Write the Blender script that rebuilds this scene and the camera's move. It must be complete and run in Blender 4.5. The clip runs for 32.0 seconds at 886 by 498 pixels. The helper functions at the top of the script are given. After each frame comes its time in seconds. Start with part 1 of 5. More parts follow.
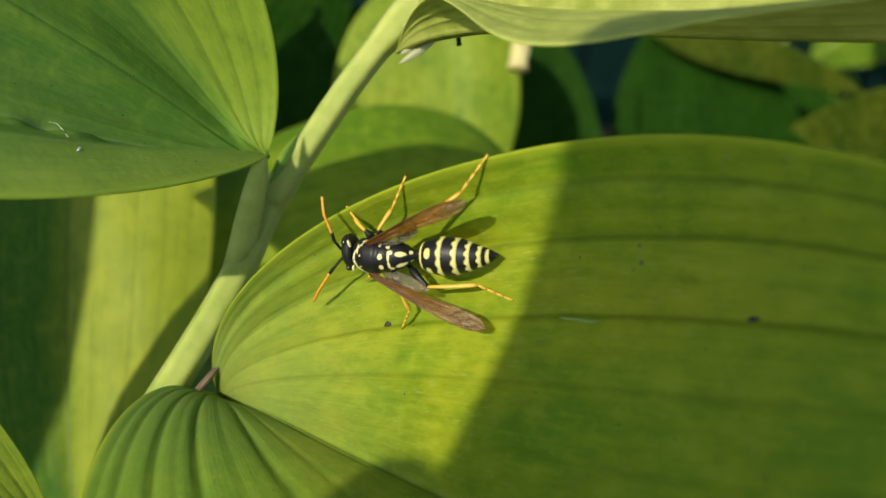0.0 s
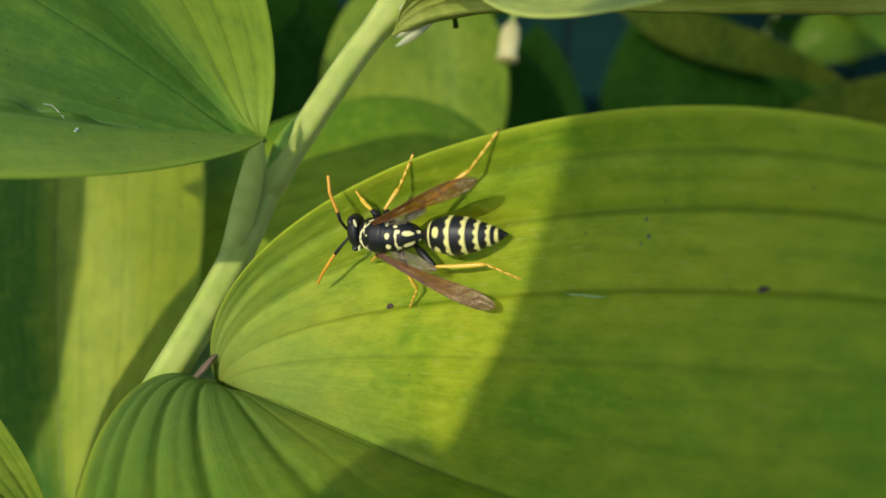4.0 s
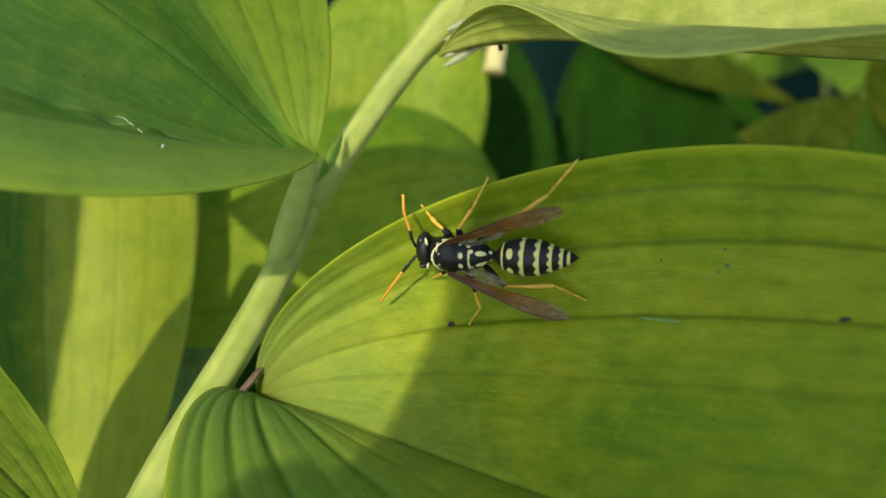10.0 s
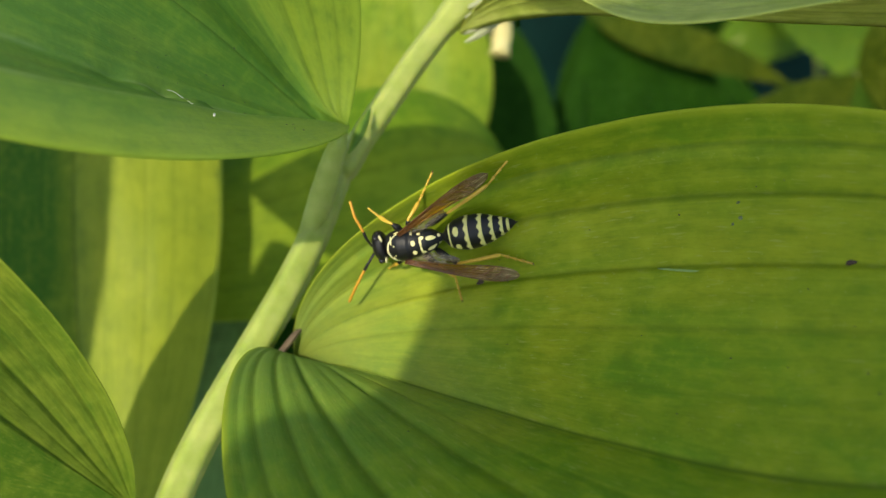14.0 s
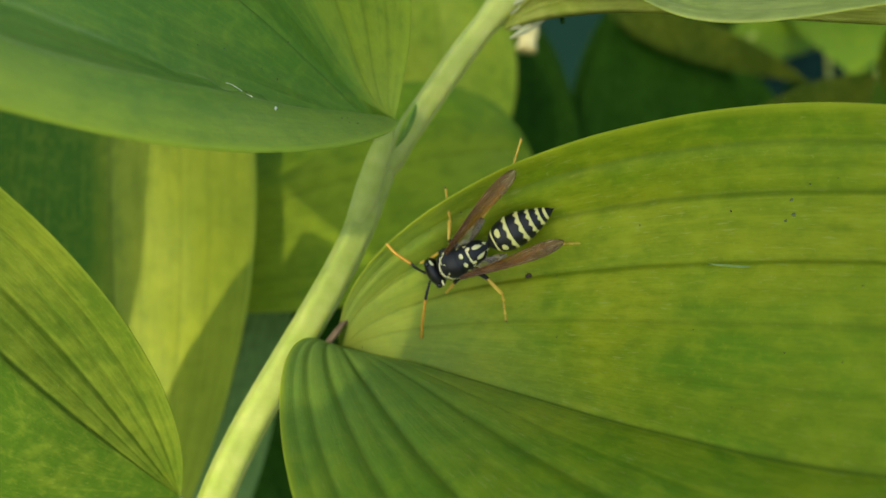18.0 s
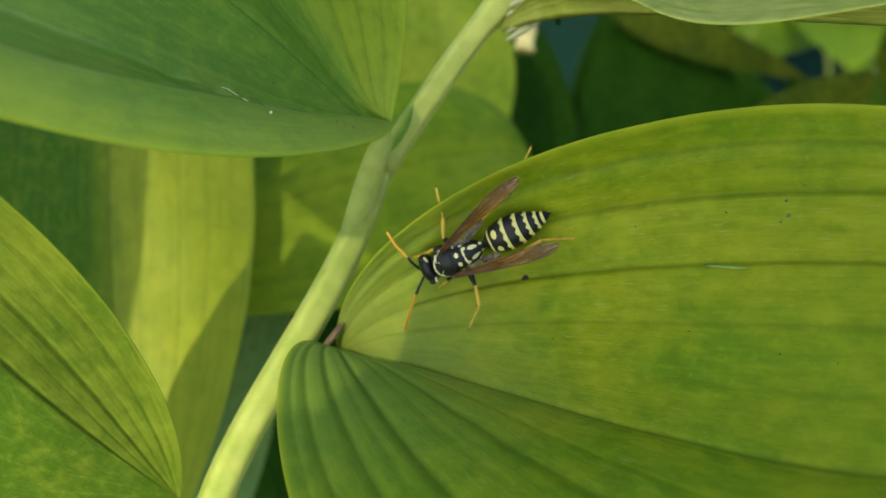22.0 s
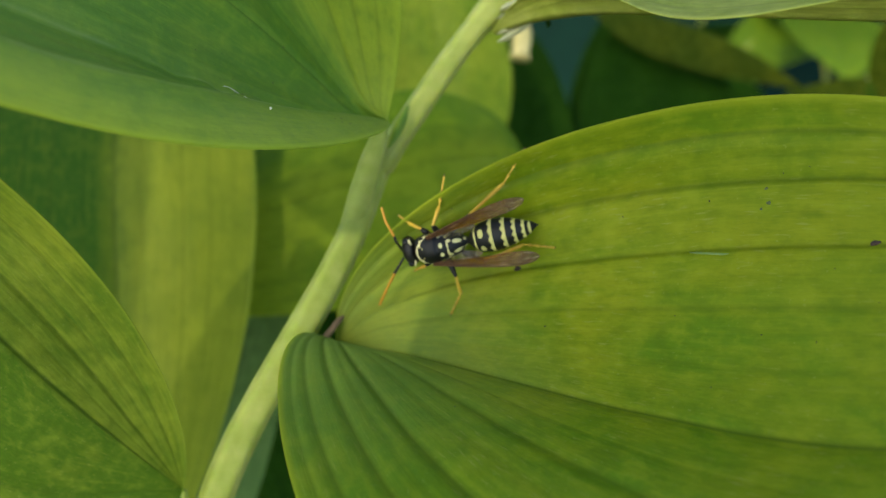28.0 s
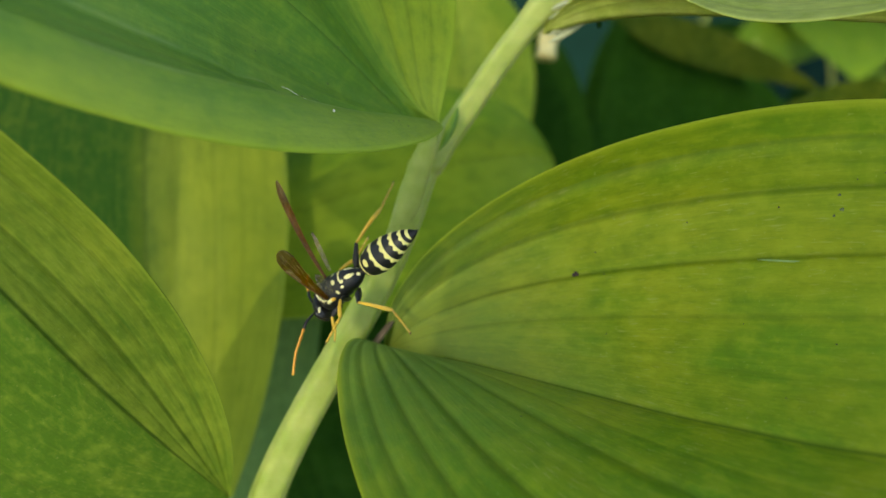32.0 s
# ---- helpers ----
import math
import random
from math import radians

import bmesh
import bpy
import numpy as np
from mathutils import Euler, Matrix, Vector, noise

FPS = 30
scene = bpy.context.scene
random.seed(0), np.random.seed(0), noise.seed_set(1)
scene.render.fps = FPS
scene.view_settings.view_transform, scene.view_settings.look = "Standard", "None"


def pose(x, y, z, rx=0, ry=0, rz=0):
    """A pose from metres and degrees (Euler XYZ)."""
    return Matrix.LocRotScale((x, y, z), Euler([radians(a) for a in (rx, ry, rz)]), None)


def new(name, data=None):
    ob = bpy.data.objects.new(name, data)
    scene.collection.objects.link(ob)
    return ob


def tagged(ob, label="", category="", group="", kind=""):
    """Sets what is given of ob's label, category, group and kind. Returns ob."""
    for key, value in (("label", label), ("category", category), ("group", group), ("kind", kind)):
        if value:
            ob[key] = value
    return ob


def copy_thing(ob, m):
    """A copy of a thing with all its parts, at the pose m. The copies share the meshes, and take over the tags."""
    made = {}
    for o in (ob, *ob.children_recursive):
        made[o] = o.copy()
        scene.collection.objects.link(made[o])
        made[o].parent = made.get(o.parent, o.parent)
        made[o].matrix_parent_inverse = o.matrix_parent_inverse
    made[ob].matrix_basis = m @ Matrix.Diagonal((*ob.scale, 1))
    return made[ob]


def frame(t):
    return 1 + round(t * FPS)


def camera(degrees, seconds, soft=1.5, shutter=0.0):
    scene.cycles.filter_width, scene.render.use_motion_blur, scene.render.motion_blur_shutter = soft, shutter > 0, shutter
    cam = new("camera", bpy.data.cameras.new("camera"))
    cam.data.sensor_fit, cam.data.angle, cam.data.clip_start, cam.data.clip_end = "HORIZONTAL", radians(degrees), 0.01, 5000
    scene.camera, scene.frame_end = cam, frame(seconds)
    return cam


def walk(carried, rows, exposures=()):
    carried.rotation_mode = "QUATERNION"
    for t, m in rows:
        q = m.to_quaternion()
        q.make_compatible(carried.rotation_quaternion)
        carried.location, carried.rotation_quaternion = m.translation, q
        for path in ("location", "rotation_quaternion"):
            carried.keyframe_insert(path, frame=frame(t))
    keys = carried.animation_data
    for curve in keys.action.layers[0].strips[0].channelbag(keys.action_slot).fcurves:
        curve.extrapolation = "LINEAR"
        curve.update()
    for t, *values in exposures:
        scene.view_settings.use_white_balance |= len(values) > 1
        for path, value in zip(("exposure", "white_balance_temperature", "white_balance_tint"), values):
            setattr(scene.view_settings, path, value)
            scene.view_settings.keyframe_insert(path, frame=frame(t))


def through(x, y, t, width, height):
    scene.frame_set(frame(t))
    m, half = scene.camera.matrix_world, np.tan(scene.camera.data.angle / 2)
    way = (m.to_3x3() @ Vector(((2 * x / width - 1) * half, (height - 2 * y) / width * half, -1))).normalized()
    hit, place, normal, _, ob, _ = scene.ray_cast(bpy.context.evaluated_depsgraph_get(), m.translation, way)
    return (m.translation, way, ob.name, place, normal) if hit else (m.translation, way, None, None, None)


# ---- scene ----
cam = camera(52.8, 32.0)
cam.data.dof.use_dof, cam.data.dof.focus_distance, cam.data.dof.aperture_fstop = True, 0.079, 25.0

METRES, EYE, TILT, LEAN, TURN = 0.1, 0.52, -42.0, 0.0, 0.0
ROWS = [
    (0.0, 0.0, 0.0, 0.0, 0.0, 0.0, -0.0),
    (0.5, -0.0176, 0.0042, -0.0099, -0.41, -0.42, -0.24),
    (1.0, -0.0148, -0.0026, -0.0075, -0.12, 0.29, 0.32),
    (1.5, -0.0118, -0.0079, -0.0078, -0.06, 0.32, 0.48),
    (2.0, 0.0207, -0.0089, -0.0301, 0.98, 0.87, 0.85),
    (2.5, 0.0362, -0.0142, -0.0261, 1.34, 1.14, 1.04),
    (3.0, 0.0122, -0.0084, -0.0189, 0.41, 0.65, 0.99),
    (3.5, -0.006, 0.0011, -0.0179, -0.53, 0.17, 0.74),
    (5.5, -0.0449, 0.0132, -0.0164, -2.57, 0.08, 0.76),
    (6.0, -0.0515, 0.019, 0.0031, -3.05, -0.28, 0.47),
    (6.5, -0.0613, 0.022, 0.002, -3.23, -0.44, 0.27),
    (7.0, -0.0649, 0.0176, 0.0042, -3.54, -0.37, 0.1),
    (7.5, -0.0673, 0.0141, 0.0131, -3.47, -0.11, -0.28),
    (8.0, -0.0629, 0.0127, 0.014, -2.87, -0.53, -0.19),
    (8.5, -0.0963, -0.0091, 0.0, -3.59, -0.43, -0.4),
    (9.0, -0.1041, -0.0252, -0.0122, -4.33, -0.03, -0.52),
    (9.5, -0.1102, -0.02, -0.0089, -5.42, -0.05, -0.36),
    (10.0, -0.1529, -0.0052, 0.0022, -6.7, -0.1, -0.49),
    (10.5, -0.1502, -0.0007, -0.0053, -7.72, -0.39, -0.08),
    (11.0, -0.1654, 0.0007, -0.009, -7.96, -0.51, 0.38),
    (11.5, -0.1644, -0.0013, -0.01, -7.78, -0.34, 0.57),
    (12.0, -0.1611, -0.0104, -0.0005, -7.52, -0.02, 0.41),
    (12.5, -0.1694, -0.0252, 0.0069, -7.47, -0.07, 0.56),
    (13.0, -0.1757, -0.0487, -0.0053, -7.32, -0.11, 0.73),
    (13.5, -0.1849, -0.063, -0.0173, -7.3, -0.29, 0.48),
    (14.0, -0.1923, -0.0537, -0.0277, -7.08, -0.49, 0.5),
    (14.5, -0.2113, -0.0598, -0.0237, -6.89, -0.55, 0.42),
    (16.5, -0.231, -0.0564, -0.0198, -6.8, -0.74, 0.02),
    (17.0, -0.2466, -0.0626, -0.0338, -6.91, -0.67, -0.18),
    (17.5, -0.2458, -0.0547, -0.0411, -6.89, -0.82, -0.06),
    (18.0, -0.2405, -0.0586, -0.0284, -7.01, -0.85, -0.07),
    (18.5, -0.233, -0.0658, -0.0254, -6.93, -0.73, 0.02),
    (19.0, -0.2358, -0.0597, -0.0248, -6.9, -0.76, -0.08),
    (19.5, -0.2426, -0.0529, -0.0368, -6.92, -0.86, -0.17),
    (20.0, -0.2291, -0.0571, -0.0211, -6.97, -0.89, 0.06),
    (20.5, -0.2293, -0.0508, -0.0077, -7.09, -1.07, 0.09),
    (21.0, -0.2387, -0.0533, -0.0173, -7.01, -0.97, 0.09),
    (21.5, -0.2333, -0.0574, -0.0211, -6.94, -0.95, 0.13),
    (22.0, -0.2359, -0.0609, -0.0246, -6.92, -0.94, 0.26),
    (22.5, -0.2301, -0.0616, -0.0377, -6.83, -0.79, 0.42),
    (23.0, -0.2251, -0.0538, -0.03, -6.75, -0.86, 0.55),
    (23.5, -0.2316, -0.0493, -0.0202, -6.89, -0.82, 0.38),
    (24.0, -0.2211, -0.0636, -0.0317, -6.58, -0.54, 0.85),
    (24.5, -0.2448, -0.0665, -0.0247, -6.81, -0.55, 0.46),
    (25.0, -0.254, -0.0727, -0.0343, -6.73, -0.43, 0.38),
    (25.5, -0.2454, -0.0759, -0.0367, -6.78, -0.51, 0.42),
    (27.5, -0.2412, -0.0831, -0.026, -6.61, -0.36, 0.7),
    (28.0, -0.2311, -0.0923, -0.049, -6.7, 0.14, 0.75),
    (28.5, -0.2339, -0.0704, -0.0271, -7.05, -0.41, 0.49),
    (29.0, -0.2467, -0.0439, -0.0267, -7.04, -0.66, 0.31),
    (29.5, -0.2579, -0.038, -0.0245, -7.11, -0.6, 0.02),
    (30.0, -0.2629, -0.0293, -0.037, -7.3, -0.6, -0.08),
    (30.5, -0.248, -0.0411, -0.0407, -7.36, -0.46, -0.1),
    (31.0, -0.2412, -0.0493, -0.0235, -7.3, -0.5, 0.36),
    (31.5, -0.2601, -0.0399, -0.0277, -7.17, -0.43, 0.54),
    (32.0, -0.2919, -0.0678, -0.0401, -7.12, -0.07, 0.54),
]
EXPOSURES = [(0, 0.2, 6650, 9), (1.0, 0.22, 6650, 9), (2.0, 0.52, 6350, 9), (3.5, 0.64, 6400, 9), (5.5, 0.58, 6750, 8), (9, 0.72, 6850, 8), (11, 0.78, 6850, 8), (13, 0.77, 6850, 8), (17, 1.24, 7450, 6), (22, 1.24, 7450, 6), (25, 1.16, 7400, 5), (28, 1.16, 7400, 5), (32, 1.26, 7450, 4)]
walk(cam, [(t, pose(0, 0, EYE, TILT, LEAN, TURN) @ pose(METRES * x, METRES * y, METRES * z, 90 + pitch, roll, yaw)) for t, x, y, z, yaw, pitch, roll in ROWS],
     EXPOSURES)

# ---- world and sun ----
PLANT = pose(0, 0, EYE, 90 + TILT, 0, 0) @ Matrix.Scale(0.001, 4)  # the plant's own frame, in millimetres
UP = Vector((0, math.cos(radians(-TILT)), math.sin(radians(-TILT))))  # the world's up in that frame
SUN_WAY = Vector((0.43, -0.18, -0.88)).normalized()


def at(x, y, z):
    """A place in the world from millimetres in the plant's frame."""
    return PLANT @ Vector((x, y, z))


sun = new("sun", bpy.data.lights.new("sun", "SUN"))
sun.data.energy, sun.data.angle, sun.data.color = 3.7, radians(0.5), (1.0, 0.93, 0.76)
sun_world = (PLANT.to_3x3() @ SUN_WAY).normalized()
sun.matrix_world = sun_world.to_track_quat("-Z", "Y").to_matrix().to_4x4()
world = bpy.data.worlds.new("world")
scene.world = world
world.use_nodes = True
sky = world.node_tree.nodes.new("ShaderNodeTexSky")
sky.sky_type, sky.sun_disc = "NISHITA", False
sky.sun_elevation = math.asin(-sun_world.z)
sky.sun_rotation = math.atan2(-sun_world.x, -sun_world.y)
world.node_tree.links.new(sky.outputs[0], world.node_tree.nodes["Background"].inputs[0])
world.node_tree.nodes["Background"].inputs[1].default_value = 0.15


# ---- materials ----
def shader(name):
    m = bpy.data.materials.new(name)
    m.use_nodes = True
    return m, m.node_tree.nodes, m.node_tree.links, m.node_tree.nodes["Principled BSDF"]


def value_mix(nodes, links, a, b, fac, kind="MIX"):
    mix = nodes.new("ShaderNodeMix")
    mix.data_type, mix.blend_type = "RGBA", kind
    for slot, v in ((0, fac), (6, a), (7, b)):
        if hasattr(v, "is_linked"):
            links.new(v, mix.inputs[slot])
        else:
            mix.inputs[slot].default_value = v
    return mix.outputs[2]


def ramp(nodes, links, source, *stops):
    r = nodes.new("ShaderNodeValToRGB")
    while len(r.color_ramp.elements) < len(stops):
        r.color_ramp.elements.new(0.5)
    for e, (p, v) in zip(r.color_ramp.elements, stops):
        e.position, e.color = p, (v, v, v, 1) if isinstance(v, (int, float)) else (*v, 1)
    links.new(source, r.inputs[0])
    return r.outputs[0]


def noise_tex(nodes, links, vector, scale, detail=3.0, stretch=None):
    if stretch:
        mp = nodes.new("ShaderNodeMapping")
        mp.inputs["Scale"].default_value = stretch
        links.new(vector, mp.inputs[0])
        vector = mp.outputs[0]
    n = nodes.new("ShaderNodeTexNoise")
    n.inputs["Scale"].default_value, n.inputs["Detail"].default_value = scale, detail
    links.new(vector, n.inputs["Vector"])
    return n.outputs[0]


def math_node(nodes, links, kind, a, b=0.0, c=0.0):
    n = nodes.new("ShaderNodeMath")
    n.operation = kind
    for i, v in enumerate((a, b, c)):
        if hasattr(v, "is_linked"):
            links.new(v, n.inputs[i])
        else:
            n.inputs[i].default_value = v
    return n.outputs[0]


# the ribs of a leaf: place across it (-1 to 1), depth, half width, how dark shade is painted along it
UPPER_GROOVES = ((-0.55, 0.25, 0.02, 0.0), (-0.3, 0.15, 0.03, 0.04), (0.0, 1.1, 0.028, 0.5), (0.2, 0.2, 0.03, 0.08), (0.42, 0.4, 0.035, 0.14), (0.67, 0.9, 0.035, 0.3), (0.81, 0.8, 0.028, 0.28), (0.91, 0.6, 0.022, 0.2))
MAIN_GROOVES = ((-0.94, 0.5, 0.02, 0.1), (-0.87, 1.0, 0.03, 0.3), (-0.74, 1.25, 0.034, 0.36), (-0.65, 0.2, 0.02, 0.06), (-0.565, 1.3, 0.036, 0.4), (-0.42, 0.25, 0.03, 0.08), (-0.285, 0.85, 0.036, 0.26), (-0.15, 0.2, 0.02, 0.05), (0.012, 0.7, 0.016, 0.55),
                (0.18, 0.12, 0.02, 0.05), (0.35, 0.30, 0.03, 0.2), (0.45, 0.12, 0.02, 0.04), (0.535, 0.55, 0.03, 0.22), (0.64, 0.15, 0.02, 0.05), (0.742, 0.7, 0.03, 0.3), (0.82, 0.15, 0.02, 0.05), (0.89, 0.6, 0.03, 0.26), (0.95, 0.15, 0.015, 0.04))
SIDE_GROOVES = ((-0.7, 0.5, 0.03, 0.1), (-0.4, 0.6, 0.03, 0.15), (0.03, 1.0, 0.03, 0.3), (0.2, 0.3, 0.02, 0.08), (0.36, 1.0, 0.03, 0.25), (0.53, 0.4, 0.02, 0.1), (0.71, 0.9, 0.03, 0.2), (0.86, 0.4, 0.02, 0.1))
GROOVES = ((-0.86, 0.5, 0.026, 0.12), (-0.70, 0.8, 0.026, 0.2), (-0.53, 0.6, 0.026, 0.15), (-0.36, 0.8, 0.026, 0.2), (-0.18, 0.5, 0.026, 0.12), (0.0, 1.0, 0.026, 0.35), (0.20, 0.5, 0.026, 0.12), (0.49, 0.8, 0.026, 0.2), (0.68, 0.6, 0.026, 0.15), (0.85, 0.5, 0.026, 0.12))


def leaf_material(name, green, yellow, through=0.42, rough=0.5, blush=((0.0, 0.5), (1.0, 0.5)), bloom=None, grooves=GROOVES, mottle=1.0, heart=0.0, dashes=0.0, gloss=0.22, lips=(), cool=None, tip=0.0):
    """Leaf skin: soft mottling, faint lengthwise fibres, grooves darkened with painted shade, a light waxy gloss, and
    light passing through.
    blush: how yellow the leaf is from one margin (0) to the other (1), on some leaves standing for light; bloom: where
    a bluish wax lies on it;
    heart: how pale it is towards its base; dashes: short pale flecks along the ribs;
    lips: pale lines painted as light along a crease; cool: where a deeper green lies on the base of the blade; tip: how
    far its outer end is greened to stand for shade."""
    m, nodes, links, skin = shader(name)
    co = nodes.new("ShaderNodeTexCoord")
    uv, ob = co.outputs["UV"], co.outputs["Object"]
    sep = nodes.new("ShaderNodeSeparateXYZ")
    links.new(uv, sep.inputs[0])
    across = ramp(nodes, links, sep.outputs[0], *blush)
    patches = noise_tex(nodes, links, ob, 95.0, 3.0)
    blots = noise_tex(nodes, links, uv, 1.0, 2.0, (20.0, 15.0, 1.0))
    streaks = noise_tex(nodes, links, uv, 1.0, 3.0, (26.0, 5.0, 1.0))
    mix = math_node(nodes, links, "ADD", across, math_node(nodes, links, "MULTIPLY_ADD", patches, 1.7 * mottle, -0.85 * mottle))
    mix = math_node(nodes, links, "ADD", mix, math_node(nodes, links, "MULTIPLY_ADD", streaks, 0.7 * mottle, -0.35 * mottle))
    mix = math_node(nodes, links, "ADD", mix, math_node(nodes, links, "MULTIPLY_ADD", blots, 1.1 * mottle, -0.55 * mottle))
    colour = value_mix(nodes, links, (*green, 1), (*yellow, 1), ramp(nodes, links, mix, (0.1, 0.0), (0.9, 1.0)))
    fibre = noise_tex(nodes, links, uv, 1.0, 3.0, (170.0, 4.0, 1.0))
    dark = tuple(c * 0.72 for c in green)
    colour = value_mix(nodes, links, colour, (*dark, 1), ramp(nodes, links, fibre, (0.52, 0.0), (0.82, 0.30)))
    speck = noise_tex(nodes, links, ob, 1400.0, 3.0)
    pale = tuple(min(1, c * 1.3 + 0.01) for c in yellow)
    colour = value_mix(nodes, links, colour, (*pale, 1), ramp(nodes, links, speck, (0.52, 0.0), (0.78, 0.10 + 0.16 * mottle)))
    cells = noise_tex(nodes, links, uv, 1.0, 4.0, (420.0, 90.0, 1.0))
    colour = value_mix(nodes, links, colour, (*dark, 1), ramp(nodes, links, cells, (0.5, 0.0), (0.78, 0.32)))
    grain = noise_tex(nodes, links, ob, 430.0, 4.0)
    colour = value_mix(nodes, links, colour, (*pale, 1), ramp(nodes, links, grain, (0.52, 0.0), (0.70, 0.40 * mottle)))
    colour = value_mix(nodes, links, colour, (*dark, 1), ramp(nodes, links, grain, (0.30, 0.45 * mottle), (0.47, 0.0)))
    pores = noise_tex(nodes, links, ob, 2600.0, 1.0)
    colour = value_mix(nodes, links, colour, (0.50, 0.55, 0.16, 1), ramp(nodes, links, pores, (0.70, 0.0), (0.78, 0.35 * mottle)))
    strands = noise_tex(nodes, links, uv, 1.0, 2.0, (95.0, 2.5, 1.0))
    colour = value_mix(nodes, links, colour, (*pale, 1), ramp(nodes, links, strands, (0.54, 0.0), (0.72, 0.22 * mottle)))
    daubs = noise_tex(nodes, links, uv, 1.0, 4.0, (62.0, 30.0, 1.0))
    colour = value_mix(nodes, links, colour, (*pale, 1), ramp(nodes, links, daubs, (0.52, 0.0), (0.74, 0.42 * mottle)))
    colour = value_mix(nodes, links, colour, (*dark, 1), ramp(nodes, links, daubs, (0.28, 0.45 * mottle), (0.47, 0.0)))
    if bloom:
        cover = math_node(nodes, links, "MULTIPLY", ramp(nodes, links, sep.outputs[0], *bloom), math_node(nodes, links, "MULTIPLY_ADD", patches, 0.9, 0.15))
        colour = value_mix(nodes, links, colour, (0.22, 0.37, 0.13, 1), cover)
    # deeper green on the near part of the blade, fading from the base
    if cool:
        cover = math_node(nodes, links, "MULTIPLY", ramp(nodes, links, sep.outputs[0], *cool), ramp(nodes, links, sep.outputs[1], (0.1, 1.0), (0.55, 0.0)))
        colour = value_mix(nodes, links, colour, (0.095, 0.31, 0.018, 1), cover)
    if dashes:
        fleck = noise_tex(nodes, links, uv, 1.0, 2.0, (200.0, 52.0, 1.0))
        where = math_node(nodes, links, "MULTIPLY", ramp(nodes, links, fleck, (0.60, 0.0), (0.72, dashes)), ramp(nodes, links, patches, (0.4, 0.15), (0.6, 1.0)))
        colour = value_mix(nodes, links, colour, (0.47, 0.50, 0.11, 1), where)
    # broken pale lines paint the light caught on a fold
    for g in lips:
        off = math_node(nodes, links, "ABSOLUTE", math_node(nodes, links, "SUBTRACT", sep.outputs[0], (g + 1) / 2))
        lip_light = math_node(nodes, links, "MULTIPLY", ramp(nodes, links, off, (0.0, 0.4), (0.006, 0.0)), ramp(nodes, links, blots, (0.4, 0.0), (0.6, 1.0)))
        colour = value_mix(nodes, links, colour, (0.36, 0.48, 0.24, 1), lip_light)
    if heart:
        colour = value_mix(nodes, links, colour, (0.37, 0.46, 0.13, 1), ramp(nodes, links, sep.outputs[1], (0.08, heart), (0.42, 0.0)))
    # shade on the outer end, painted as a darker green
    if tip:
        colour = value_mix(nodes, links, colour, (*tuple(c * 0.8 for c in green), 1), ramp(nodes, links, sep.outputs[1], (0.45, 0.0), (0.75, tip)))
    # groove shade painted as dark lines along the ribs
    for g, _, wide, groove_shade in grooves:
        if groove_shade > 0:
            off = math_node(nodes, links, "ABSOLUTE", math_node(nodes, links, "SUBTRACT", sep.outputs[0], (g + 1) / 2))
            line = ramp(nodes, links, off, (0.0, min(1.0, groove_shade * 1.5)), (wide * 0.10, groove_shade * 0.8), (wide * 0.3, 0.0))
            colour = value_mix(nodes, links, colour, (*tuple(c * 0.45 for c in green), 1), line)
    rim = math_node(nodes, links, "ABSOLUTE", math_node(nodes, links, "SUBTRACT", sep.outputs[0], 0.5))
    colour = value_mix(nodes, links, colour, (*pale, 1), ramp(nodes, links, rim, (0.485, 0.0), (0.497, 0.55)))
    links.new(colour, skin.inputs["Base Color"])
    links.new(math_node(nodes, links, "MULTIPLY_ADD", speck, 0.3, rough - 0.15), skin.inputs["Roughness"])
    skin.inputs["Specular IOR Level"].default_value = gloss
    bump = nodes.new("ShaderNodeBump")
    bump.inputs["Strength"].default_value, bump.inputs["Distance"].default_value = 0.4, 0.00018
    links.new(math_node(nodes, links, "ADD", math_node(nodes, links, "MULTIPLY", fibre, 0.6), speck), bump.inputs["Height"])
    links.new(bump.outputs[0], skin.inputs["Normal"])
    glow = nodes.new("ShaderNodeBsdfTranslucent")
    links.new(value_mix(nodes, links, colour, (1.0, 1.0, 0.3, 1), 1.0, "MULTIPLY"), glow.inputs[0])
    both = nodes.new("ShaderNodeMixShader")
    both.inputs[0].default_value = through
    links.new(skin.outputs[0], both.inputs[1])
    links.new(glow.outputs[0], both.inputs[2])
    links.new(both.outputs[0], nodes["Material Output"].inputs[0])
    return m


def plain_material(name, colour, other, scale=300.0, rough=0.5, metal=0.0, bump=0.3, depth=0.0002, spec=0.5):
    m, nodes, links, skin = shader(name)
    ob = nodes.new("ShaderNodeTexCoord").outputs["Object"]
    n = noise_tex(nodes, links, ob, scale, 5.0)
    big = noise_tex(nodes, links, ob, scale / 9, 3.0)
    mask = math_node(nodes, links, "MULTIPLY_ADD", big, 0.6, math_node(nodes, links, "MULTIPLY", n, 0.5))
    links.new(value_mix(nodes, links, (*colour, 1), (*other, 1), ramp(nodes, links, mask, (0.4, 0.0), (0.7, 1.0))), skin.inputs["Base Color"])
    skin.inputs["Roughness"].default_value, skin.inputs["Metallic"].default_value = rough, metal
    skin.inputs["Specular IOR Level"].default_value = spec
    b = nodes.new("ShaderNodeBump")
    b.inputs["Strength"].default_value, b.inputs["Distance"].default_value = bump, depth
    links.new(n, b.inputs["Height"])
    links.new(b.outputs[0], skin.inputs["Normal"])
    return m


